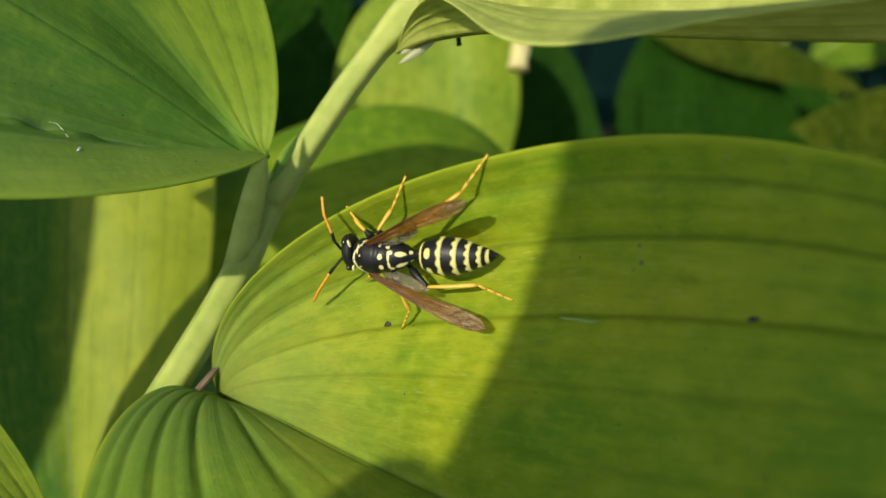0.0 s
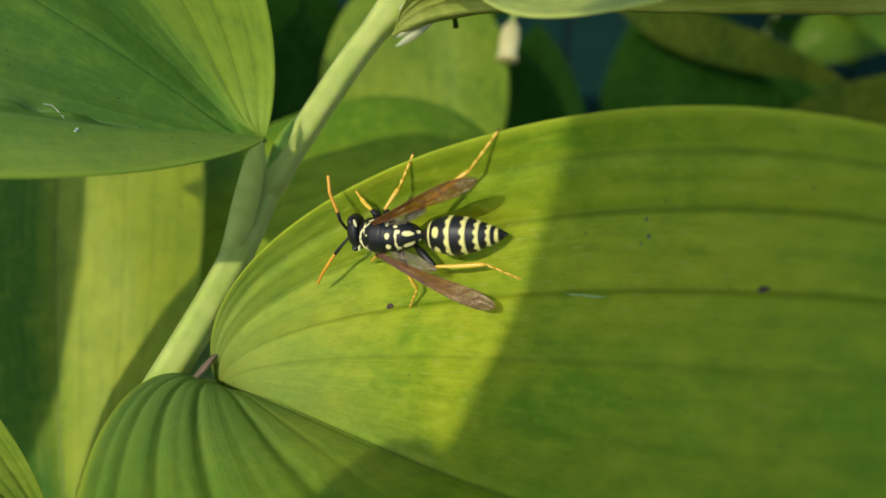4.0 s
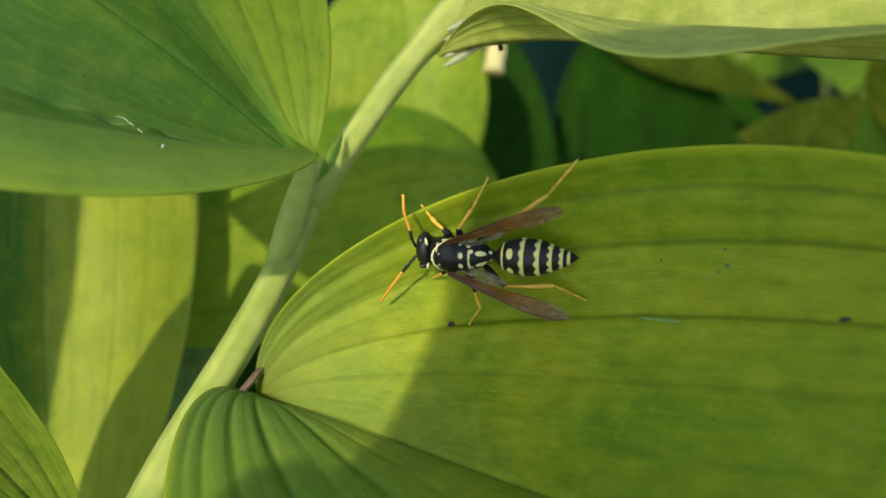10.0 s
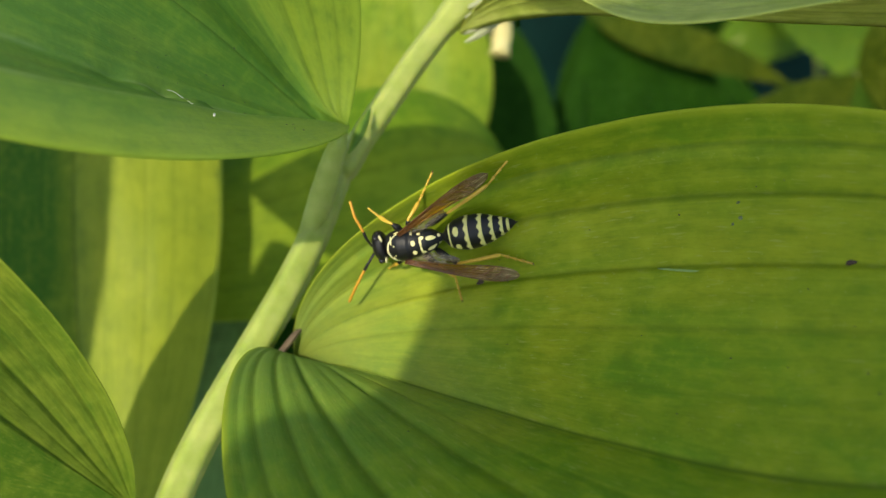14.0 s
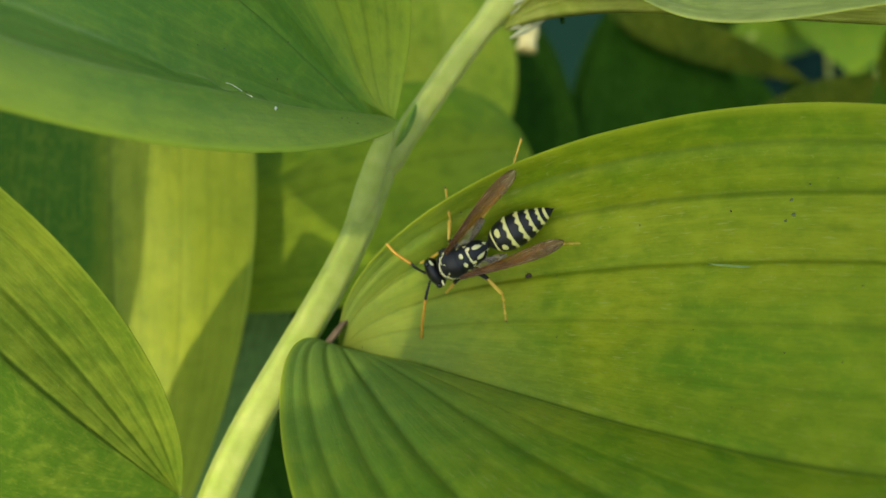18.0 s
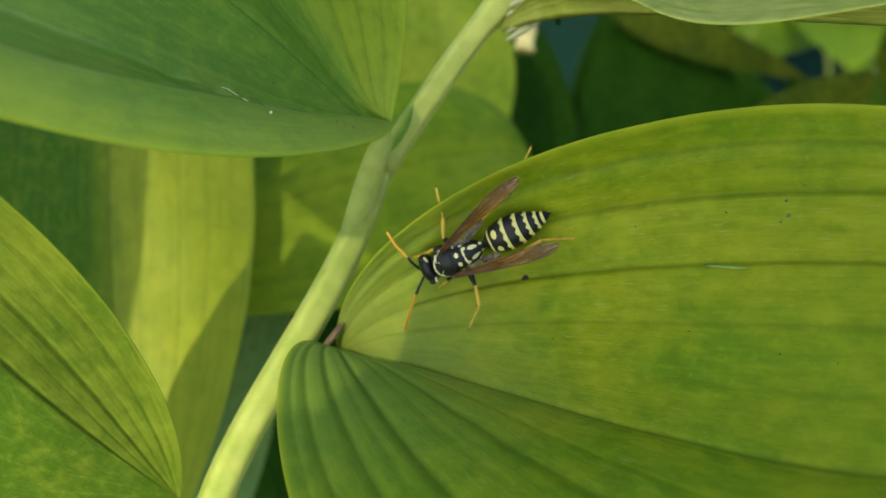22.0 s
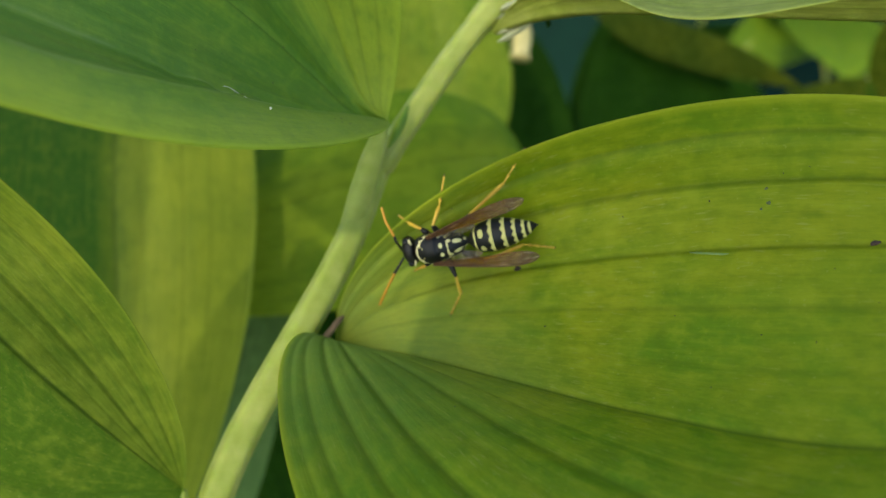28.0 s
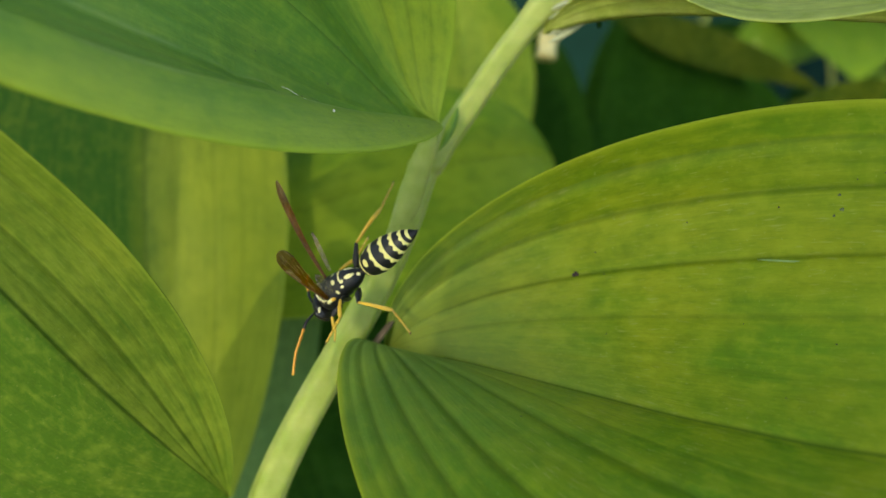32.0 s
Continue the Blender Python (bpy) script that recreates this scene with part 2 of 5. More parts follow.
# outer end and far margin greened to stand for dimmer light there
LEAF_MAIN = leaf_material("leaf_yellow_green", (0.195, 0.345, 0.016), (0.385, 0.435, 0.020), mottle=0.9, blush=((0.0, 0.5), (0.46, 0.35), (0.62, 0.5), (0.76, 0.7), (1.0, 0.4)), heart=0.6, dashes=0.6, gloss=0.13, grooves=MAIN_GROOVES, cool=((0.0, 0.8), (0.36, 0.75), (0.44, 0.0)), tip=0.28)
# yellow towards the far margin stands for the light on that strip
LEAF_GREEN = leaf_material("leaf_green", (0.135, 0.315, 0.036), (0.34, 0.46, 0.04), blush=((0.0, 1.1), (0.07, 0.6), (0.14, 0.2), (0.5, 0.15), (0.72, 0.3), (0.85, 0.95), (1.0, 0.9)), bloom=((0.0, 0.25), (0.16, 0.55), (0.22, 0.45), (0.5, 0.15)), grooves=UPPER_GROOVES, mottle=0.55, lips=(-0.53, -0.78))
LEAF_LIME = leaf_material("leaf_lime", (0.20, 0.34, 0.018), (0.36, 0.45, 0.03))
LEAF_SIDE = leaf_material("leaf_streaked_lime", (0.12, 0.25, 0.018), (0.34, 0.42, 0.04), mottle=0.7, blush=((0.0, 0.0), (0.48, 0.1), (0.53, 0.7), (1.0, 0.5)), grooves=SIDE_GROOVES, dashes=0.4)
# dark green half painted as the part in shadow, yellow half as lit
LEAF_HALF = leaf_material("leaf_half_in_shade", (0.07, 0.195, 0.013), (0.42, 0.48, 0.034), mottle=0.35, blush=((0.0, -0.2), (0.40, 0.0), (0.58, 0.75), (1.0, 0.8)))
LEAF_MID = leaf_material("leaf_mid_green", (0.12, 0.27, 0.015), (0.24, 0.36, 0.02))
# yellower near half stands for sunlight falling on that part
LEAF_ROUND = leaf_material("leaf_soft_green", (0.13, 0.26, 0.014), (0.32, 0.42, 0.024), mottle=0.6, gloss=0.1, blush=((0.0, 0.6), (0.55, 0.9), (0.75, 0.3), (1.0, 0.1)))
# olive darkened so that the colour holds the shade among the back leaves
LEAF_OLIVE = leaf_material("leaf_shade_olive", (0.03, 0.066, 0.003), (0.095, 0.125, 0.007), gloss=0.05, mottle=1.5)
LEAF_PALE = leaf_material("leaf_pale_lime", (0.40, 0.48, 0.07), (0.54, 0.58, 0.14), through=0.42)
LEAF_SHEER = leaf_material("leaf_sheer_lime", (0.46, 0.53, 0.08), (0.62, 0.66, 0.15), through=0.68)
# two more greens with background shade put into the colour
LEAF_DIM = leaf_material("leaf_shade_dim_green", (0.032, 0.09, 0.006), (0.065, 0.135, 0.009), gloss=0.04)
LEAF_SHADE_DARK = leaf_material("leaf_shade_dark_green", (0.012, 0.052, 0.003), (0.022, 0.078, 0.004), gloss=0.03)
LEAF_GREY = leaf_material("leaf_grey_green", (0.12, 0.24, 0.06), (0.17, 0.30, 0.08), gloss=0.1)
STEM = plain_material("stem_skin", (0.255, 0.33, 0.055), (0.42, 0.46, 0.12), 500.0, 0.6, bump=0.2, spec=0.2)
soft = STEM.node_tree.nodes["Principled BSDF"].inputs
soft["Subsurface Weight"].default_value, soft["Subsurface Scale"].default_value = 0.5, 0.003
soft["Subsurface Radius"].default_value = (0.8, 1.0, 0.3)
BRACT = plain_material("dry_bract", (0.10, 0.07, 0.045), (0.26, 0.19, 0.12), 900.0, 0.6)
SOIL = plain_material("soil", (0.035, 0.026, 0.018), (0.07, 0.05, 0.035), 60.0, 0.9, bump=1.0, depth=0.01)
# teal paint darkened: the shade on the boards is in the colour
TEAL = plain_material("teal_paint_shaded", (0.001, 0.015, 0.012), (0.002, 0.024, 0.018), 40.0, 0.85, bump=0.2, depth=0.001, spec=0.15)
DEBRIS = plain_material("dark_speck", (0.02, 0.014, 0.008), (0.06, 0.03, 0.015), 2000.0, 0.7)
BARK = plain_material("bark", (0.10, 0.075, 0.05), (0.17, 0.13, 0.09), 30.0, 0.9, bump=1.0, depth=0.01)
WHITE = plain_material("white_fleck", (0.7, 0.7, 0.62), (0.8, 0.8, 0.75), 2000.0, 0.5)
SCAR = plain_material("grey_scar", (0.10, 0.125, 0.05), (0.16, 0.19, 0.08), 1500.0, 0.9, spec=0.05)
STREAK = plain_material("grey_streak", (0.19, 0.29, 0.07), (0.24, 0.33, 0.11), 1500.0, 0.9, spec=0.05)
BELL = plain_material("bell_skin", (0.52, 0.43, 0.14), (0.68, 0.60, 0.26), 400.0, 0.5)
BLOSSOM = plain_material("blossom", (0.38, 0.40, 0.20), (0.52, 0.52, 0.32), 400.0, 0.5)
CHITIN = plain_material("black_chitin", (0.006, 0.006, 0.007), (0.014, 0.013, 0.012), 4000.0, 0.42, bump=0.6, depth=0.00003, spec=0.35)
YELLOW = plain_material("yellow_chitin", (0.68, 0.55, 0.07), (0.74, 0.62, 0.12), 3000.0, 0.38, bump=0.3, depth=0.00003)
PALE_YELLOW = plain_material("pale_yellow_chitin", (0.72, 0.66, 0.30), (0.78, 0.72, 0.4), 3000.0, 0.38, bump=0.3, depth=0.00003)
LEG_YELLOW = plain_material("leg_yellow", (0.62, 0.36, 0.03), (0.70, 0.46, 0.06), 3000.0, 0.38, bump=0.3, depth=0.00003)
ORANGE = plain_material("antenna_orange", (0.60, 0.25, 0.018), (0.68, 0.33, 0.03), 3000.0, 0.42, bump=0.3, depth=0.00003)
VEIN = plain_material("wing_vein", (0.05, 0.018, 0.005), (0.16, 0.06, 0.012), 3000.0, 0.35)
EYE_MAT = plain_material("compound_eye", (0.010, 0.009, 0.009), (0.02, 0.018, 0.016), 9000.0, 0.22, bump=0.4, depth=0.00002)


def banded_material(name, start, amp, waves, spots=(), yellows=((0.66, 0.58, 0.15, 1), (0.74, 0.68, 0.27, 1))):
    """Black chitin with a scalloped yellow band on the rear edge of a plate, and yellow spots."""
    m, nodes, links, skin = shader(name)
    co = nodes.new("ShaderNodeTexCoord")
    sep = nodes.new("ShaderNodeSeparateXYZ")
    links.new(co.outputs["UV"], sep.inputs[0])
    u, v = sep.outputs[0], sep.outputs[1]
    ripple = math_node(nodes, links, "COSINE", math_node(nodes, links, "MULTIPLY", u, 2 * math.pi * waves))
    edge = math_node(nodes, links, "MULTIPLY_ADD", ripple, amp, start)
    mask = math_node(nodes, links, "MULTIPLY", math_node(nodes, links, "SUBTRACT", v, edge), 18.0)
    mask = math_node(nodes, links, "MAXIMUM", mask, 0.0)
    for su, sv, ru, rv in spots:
        du = math_node(nodes, links, "DIVIDE", math_node(nodes, links, "SUBTRACT", u, su), ru)
        dv = math_node(nodes, links, "DIVIDE", math_node(nodes, links, "SUBTRACT", v, sv), rv)
        d = math_node(nodes, links, "ADD", math_node(nodes, links, "MULTIPLY", du, du), math_node(nodes, links, "MULTIPLY", dv, dv))
        mask = math_node(nodes, links, "MAXIMUM", mask, math_node(nodes, links, "MULTIPLY", math_node(nodes, links, "SUBTRACT", 1.0, d), 4.0))
    clamp = nodes.new("ShaderNodeClamp")
    links.new(mask, clamp.inputs[0])
    fleck = noise_tex(nodes, links, co.outputs["Object"], 3000.0)
    yellow = value_mix(nodes, links, *yellows, fleck)
    links.new(value_mix(nodes, links, (0.008, 0.008, 0.008, 1), yellow, clamp.outputs[0]), skin.inputs["Base Color"])
    skin.inputs["Roughness"].default_value = 0.45
    skin.inputs["Specular IOR Level"].default_value = 0.35
    b = nodes.new("ShaderNodeBump")
    b.inputs["Strength"].default_value, b.inputs["Distance"].default_value = 0.3, 0.00003
    links.new(fleck, b.inputs["Height"])
    links.new(b.outputs[0], skin.inputs["Normal"])
    return m


def wing_material(name, tint, share, root, tip, glint):
    """A clear amber skin, smoky towards the tip: it filters what lies under it and glints on fine creases, with pale
    streaks painted as more sheen.
    """
    m, nodes, links, skin = shader(name)
    co = nodes.new("ShaderNodeTexCoord")
    sep = nodes.new("ShaderNodeSeparateXYZ")
    links.new(co.outputs["UV"], sep.inputs[0])
    along = sep.outputs[1]
    n = noise_tex(nodes, links, co.outputs["UV"], 1.0, 3.0, (9.0, 14.0, 1.0))
    creases = noise_tex(nodes, links, co.outputs["UV"], 1.0, 2.0, (11.0, 2.6, 1.0))
    amber = value_mix(nodes, links, tuple(c * 0.45 for c in root) + (1,), (*root, 1), ramp(nodes, links, creases, (0.38, 0.0), (0.55, 1.0)))
    amber = value_mix(nodes, links, amber, (*tip, 1), ramp(nodes, links, along, (0.5, 0.0), (0.85, 1.0)))
    # sheen on the creases, painted as pale streaks
    streak = ramp(nodes, links, creases, (0.57, 0.0), (0.61, 0.9), (0.66, 0.0))
    links.new(value_mix(nodes, links, amber, (0.66, 0.55, 0.32, 1), streak), skin.inputs["Base Color"])
    skin.inputs["Roughness"].default_value = 0.45
    skin.inputs["Specular IOR Level"].default_value = 0.06
    b = nodes.new("ShaderNodeBump")
    b.inputs["Strength"].default_value, b.inputs["Distance"].default_value = 0.8, 0.0003
    links.new(math_node(nodes, links, "ADD", n, creases), b.inputs["Height"])
    links.new(b.outputs[0], skin.inputs["Normal"])
    clear = nodes.new("ShaderNodeBsdfTransparent")
    links.new(value_mix(nodes, links, (*tint, 1), (0.74, 0.58, 0.22, 1), ramp(nodes, links, along, (0.55, 0.0), (0.9, 1.0))), clear.inputs[0])
    gloss = nodes.new("ShaderNodeBsdfGlossy")
    gloss.inputs["Color"].default_value, gloss.inputs["Roughness"].default_value = (1.0, 0.88, 0.66, 1), 0.36
    links.new(b.outputs[0], gloss.inputs["Normal"])
    both, film_mix = nodes.new("ShaderNodeMixShader"), nodes.new("ShaderNodeMixShader")
    links.new(math_node(nodes, links, "MULTIPLY_ADD", streak, 0.5, share), both.inputs[0])
    links.new(ramp(nodes, links, along, (0.55, glint * 0.15), (0.85, glint)), film_mix.inputs[0])
    links.new(clear.outputs[0], both.inputs[1])
    links.new(skin.outputs[0], both.inputs[2])
    links.new(both.outputs[0], film_mix.inputs[1])
    links.new(gloss.outputs[0], film_mix.inputs[2])
    links.new(film_mix.outputs[0], nodes["Material Output"].inputs[0])
    return m


WING = wing_material("wing_membrane", (0.90, 0.68, 0.12), 0.26, (0.46, 0.22, 0.006), (0.24, 0.165, 0.03), 0.10)
HIND_WING = wing_material("hind_wing_membrane", (0.9, 0.86, 0.78), 0.16, (0.5, 0.45, 0.36), (0.5, 0.48, 0.42), 0.10)


# ---- geometry ----
def part(name, geo, material, parent=None, label=""):
    """One mesh object under a thing or a part. geo: corners, faces and, if any, a UV for each corner."""
    verts, faces, uvs = geo
    mesh = bpy.data.meshes.new(name)
    mesh.from_pydata([tuple(v) for v in verts], [], faces)
    if uvs is not None:
        layer = mesh.uv_layers.new(name="UVMap")
        index = np.empty(len(mesh.loops), dtype=np.int32)
        mesh.loops.foreach_get("vertex_index", index)
        layer.data.foreach_set("uv", np.asarray(uvs, dtype=np.float32)[index].ravel())
    mesh.polygons.foreach_set("use_smooth", [True] * len(mesh.polygons))
    mesh.materials.append(material)
    ob = new(name, mesh)
    ob.parent = parent
    if label:
        tagged(ob, label)
    return ob


def thing(name, base, label, category, group="", kind=""):
    ob = new(name)
    ob.location = base
    ob.empty_display_size = 0.005
    bpy.context.view_layer.update()
    return tagged(ob, label, category, group, kind)


def bezier(points, n):
    s = np.linspace(0, 1, n)[:, None]
    k = len(points) - 1
    return sum(math.comb(k, i) * s ** i * (1 - s) ** (k - i) * np.array(p, float) for i, p in enumerate(points))


def to_world(a):
    """Millimetres in the plant's frame to metres in the world, for an array of points."""
    m = np.array(PLANT)
    return a @ m[:3, :3].T + m[:3, 3]


def sheet(top, bottom):
    """A closed sheet out of two grids of corners, with a rim."""
    n, k, _ = top.shape
    verts = np.concatenate([top.reshape(-1, 3), bottom.reshape(-1, 3)])
    uu, ss = np.meshgrid(np.linspace(0, 1, k), np.linspace(0, 1, n))
    uv = np.stack([uu.ravel(), ss.ravel()], 1)
    uv = np.concatenate([uv, uv])
    faces, off = [], n * k
    for i in range(n - 1):
        for j in range(k - 1):
            a = i * k + j
            faces.append((a, a + 1, a + k + 1, a + k))
            faces.append((off + a, off + a + k, off + a + k + 1, off + a + 1))
    rim = [i * k for i in range(n)] + [(n - 1) * k + j for j in range(1, k)] + [i * k + k - 1 for i in range(n - 2, -1, -1)] + list(range(k - 2, 0, -1))
    for a, b in zip(rim, rim[1:] + rim[:1]):
        faces.append((a, b, off + b, off + a))
    return verts, faces, uv


def leaf_grid(far, mid, near, sag_far=(0, 0, 0), sag_near=(0, 0, 0), roll=None, dents=(), grooves=GROOVES, step=0.0, ns=90, nu=73, pleat=0.3, wobble=0.25, seed=0.0, hold=0.7):
    """A leaf blade between its two margins and its midrib, each a Bezier curve from base to tip."""
    f, m, d = bezier(far, ns), bezier(mid, ns), bezier(near, ns)
    swell = np.sin(np.pi * np.linspace(0.0, 1.0, ns)) ** hold
    u = np.linspace(-1, 1, nu)
    g = np.zeros((ns, nu, 3))
    for j, a in enumerate(u):
        e, sag, k = (f, sag_far, a) if a > 0 else (d, sag_near, -a)
        g[:, j] = m + (e - m) * k + np.outer(swell, sag) * 4 * k * (1 - k)
    if roll:  # the outer strip of the near half rounds over
        for j in np.nonzero(u < -0.74)[0]:
            g[:, j] += np.outer(swell, roll) * max(0.0, math.sin(math.pi * (-u[j] - 0.74) / 0.27)) ** 0.55
            g[:, j] += np.outer(swell, (0.0, 0.5, -2.6)) * max(0.0, (-u[j] - 0.82) / 0.18) ** 2
    along, across = np.gradient(g, axis=0), np.gradient(g, axis=1)
    nrm = np.cross(along, across)
    nrm /= np.linalg.norm(nrm, axis=2, keepdims=True) + 1e-9
    ridge = np.zeros(nu)
    for v, deep, wide, _ in grooves:
        ridge -= deep * (0.9 * np.exp(-((u - v) / (wide * 0.7)) ** 2) + 0.3 * np.exp(-((u - v) / (wide * 2.2)) ** 2))
        if v > 0.3 and deep > 0.4 and step:  # the blade steps down at each rib of the far half
            ridge -= np.where((u >= v) & (u < v + 0.13), step * deep * np.cos(np.clip((u - v) / 0.13, 0, 1) * math.pi / 2) ** 2, 0)
    size = np.linalg.norm(np.diff(g, axis=1), axis=2).sum(1)
    h = pleat * np.outer(np.minimum(1, size / (33 if step else 25)) ** (1.5 if step else 1), ridge * (1 - 0.35 * np.abs(u)))
    if roll:
        crest, valley = np.clip(1 - np.abs(u + 0.78) / 0.15, 0, 1), np.clip(1 - np.abs(u + 0.54) / 0.11, 0, 1)
        h += np.outer(swell, 1.2 * crest - 0.65 * valley)
    for s0, u0, rs, ru, deep in dents:  # small crumples
        h += deep * np.exp(-((np.linspace(0, 1, ns)[:, None] - s0) / rs) ** 2 - ((u[None, :] - u0) / ru) ** 2)
    if wobble:
        for i in range(ns):
            for j in range(nu):
                q = g[i, j] / 9.0
                h[i, j] += wobble * swell[i] * noise.noise((q[0] + seed, q[1], q[2]))
    if np.mean(nrm[..., 2]) < 0:
        nrm = -nrm
    return g + nrm * h[..., None], nrm


def leaf(name, parent, material, label="", thick=0.28, **shape):
    g, nrm = leaf_grid(**shape)
    nu = g.shape[1]
    t = thick * (1 - 0.6 * np.abs(np.linspace(-1, 1, nu)) ** 3)[None, :, None]
    base = np.array(parent.matrix_world.translation) if parent else 0
    return part(name, sheet(to_world(g) - base, to_world(g - nrm * t) - base), material, parent, label)


def tube(points, radii, n=14, squash=1.0, ridge=0.0):
    """A round rod along points (an array) with a radius at each, closed at both ends."""
    p = np.array(points, float)
    k = len(p)
    tan = np.gradient(p, axis=0)
    tan /= np.linalg.norm(tan, axis=1, keepdims=True) + 1e-12
    ref = np.array((0.0, 0.0, 1.0)) if abs(tan[0][2]) < 0.9 else np.array((1.0, 0.0, 0.0))
    side = np.cross(tan[0], ref)
    side /= np.linalg.norm(side)
    verts, uv = [], []
    for i in range(k):
        side = side - tan[i] * (side @ tan[i])
        side /= np.linalg.norm(side)
        other = np.cross(tan[i], side)
        for j in range(n):
            a = 2 * math.pi * j / n
            r = radii[i] * (1 + ridge * math.cos(5 * a + 0.9))
            verts.append(p[i] + r * (math.cos(a) * side + squash * math.sin(a) * other))
            uv.append((j / n, i / (k - 1)))
    faces = [(i * n + j, i * n + (j + 1) % n, (i + 1) * n + (j + 1) % n, (i + 1) * n + j) for i in range(k - 1) for j in range(n)]
    faces += [tuple(range(n - 1, -1, -1)), tuple((k - 1) * n + j for j in range(n))]
    return np.array(verts), faces, np.array(uv)


def stem_part(name, parent, points, radii, material, label="", n=16, rings=40):
    """A stem along a Bezier curve given in the plant's frame."""
    line = to_world(bezier(points, rings)) - np.array(parent.matrix_world.translation)
    r = np.interp(np.linspace(0, 1, rings), np.linspace(0, 1, len(radii)), radii) * 0.001
    return part(name, tube(line, r, n), material, parent, label)


def blob(centre, axes, size, n=12, lump=0.0, seed=0):
    """A rounded lump: centre, three axes (rows) and the half sizes along them."""
    rng = random.Random(seed)
    rings = n // 2 + 1
    verts = []
    ph = [rng.random() * 6 for _ in range(3)]
    for i in range(rings + 1):
        th = math.pi * i / rings
        for j in range(n):
            a = 2 * math.pi * j / n
            v = np.array((math.sin(th) * math.cos(a), math.sin(th) * math.sin(a), math.cos(th)))
            k = 1 + lump * (math.sin(3 * a + ph[0]) * math.sin(th) + math.sin(2 * th + ph[1]) * 0.5)
            verts.append(np.array(centre) + sum(v[c] * size[c] * k * np.array(axes[c]) for c in range(3)))
    faces = [(i * n + j, i * n + (j + 1) % n, (i + 1) * n + (j + 1) % n, (i + 1) * n + j) for i in range(rings) for j in range(n)]
    return np.array(verts), faces, None


def smooth_line(points, per=6):
    """More points along a bent line, its corners eased."""
    p = np.array(points, float)
    s = np.linspace(0, len(p) - 1, (len(p) - 1) * per + 1)
    q = np.stack([np.interp(s, range(len(p)), p[:, c]) for c in range(3)], 1)
    for _ in range(2):
        q[1:-1] = (q[:-2] + 2 * q[1:-1] + q[2:]) / 4
    return q


# ---- ground and backdrop ----
def ground_sheet():
    n = 90
    axis = np.sign(np.linspace(-1, 1, n)) * np.abs(np.linspace(-1, 1, n)) ** 4 * 60
    verts = [(x, y + 0.3, 0.012 * noise.noise((x * 9, y * 9, 0)) * (abs(x) < 3 and abs(y) < 3) - 0.008) for y in axis for x in axis]
    faces = [(i * n + j, i * n + j + 1, (i + 1) * n + j + 1, (i + 1) * n + j) for i in range(n - 1) for j in range(n - 1)]
    return tagged(part("ground", (verts, faces, None), SOIL), "dark crumbly garden soil under the plants", "ground", kind="structure")


ground_sheet()


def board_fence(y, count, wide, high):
    fence = thing("backdrop", (0, y, 0), "teal painted boards behind the plants, coloured dark for shade", "fence", kind="structure")
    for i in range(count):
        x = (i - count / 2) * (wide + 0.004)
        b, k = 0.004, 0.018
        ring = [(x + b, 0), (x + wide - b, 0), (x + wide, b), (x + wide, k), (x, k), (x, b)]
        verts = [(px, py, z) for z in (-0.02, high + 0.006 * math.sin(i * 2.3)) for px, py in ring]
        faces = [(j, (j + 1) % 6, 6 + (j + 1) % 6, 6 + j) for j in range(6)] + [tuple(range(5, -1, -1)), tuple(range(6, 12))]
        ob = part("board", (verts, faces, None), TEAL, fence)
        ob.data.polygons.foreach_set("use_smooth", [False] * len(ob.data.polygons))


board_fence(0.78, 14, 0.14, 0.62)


# ---- the plant with its four leaves ----
def on_ground(x, y, z):
    """The place on the ground straight below a place of the plant's frame, in that frame."""
    h = at(x, y, z).z * 1000
    return tuple(Vector((x, y, z)) - h * UP)


MAIN_SHAPE = dict(
    far=[(-23.3, -15.8, -93.3), (-25.8, -1.8, -82.1), (-5.3, 9.8, -72.6), (28.1, 17.9, -64.2), (38.2, -7.7, -36.2)],
    mid=[(-23.3, -15.8, -93.3), (-9.4, -12.8, -72.9), (20.3, -31.5, -43.7), (38.2, -7.7, -36.2)],
    near=[(-23.3, -15.8, -93.3), (-33.4, -4.5, -81.1), (-33.2, -29.8, -49.2), (-10.1, -66.1, -23.6), (38.2, -7.7, -36.2)],
    sag_far=(0, 0, -8.5), sag_near=(0, 0, 2.5), step=2.4, hold=1.8, grooves=MAIN_GROOVES, ns=150, nu=221, pleat=0.40)
UPPER_SHAPE = dict(
    far=[(-17.5, 9.4, -88.7), (-17.4, 12.2, -97.0), (-1.1, 53.3, -60.1), (-81.7, 26.5, -43.8)],
    mid=[(-17.5, 9.4, -88.7), (-21.0, 6.1, -100.8), (-38.8, 35.2, -50.2), (-81.7, 26.5, -43.8)],
    near=[(-17.5, 9.4, -88.7), (-15.2, 5.6, -73.3), (-42.7, -9.6, -41.2), (-81.7, 26.5, -43.8)],
    sag_far=(-6.6, 4.8, 1.7), sag_near=(-7.3, 1.9, -0.3), roll=(0.0, 0.15, 1.1),
    dents=((0.33, -0.60, 0.020, 0.05, 0.6), (0.36, -0.54, 0.013, 0.04, -0.5), (0.31, -0.57, 0.012, 0.03, 0.35), (0.39, -0.58, 0.014, 0.04, 0.35), (0.42, -0.53, 0.014, 0.04, -0.35)), grooves=UPPER_GROOVES, ns=130, nu=141, pleat=0.34, seed=3.0)
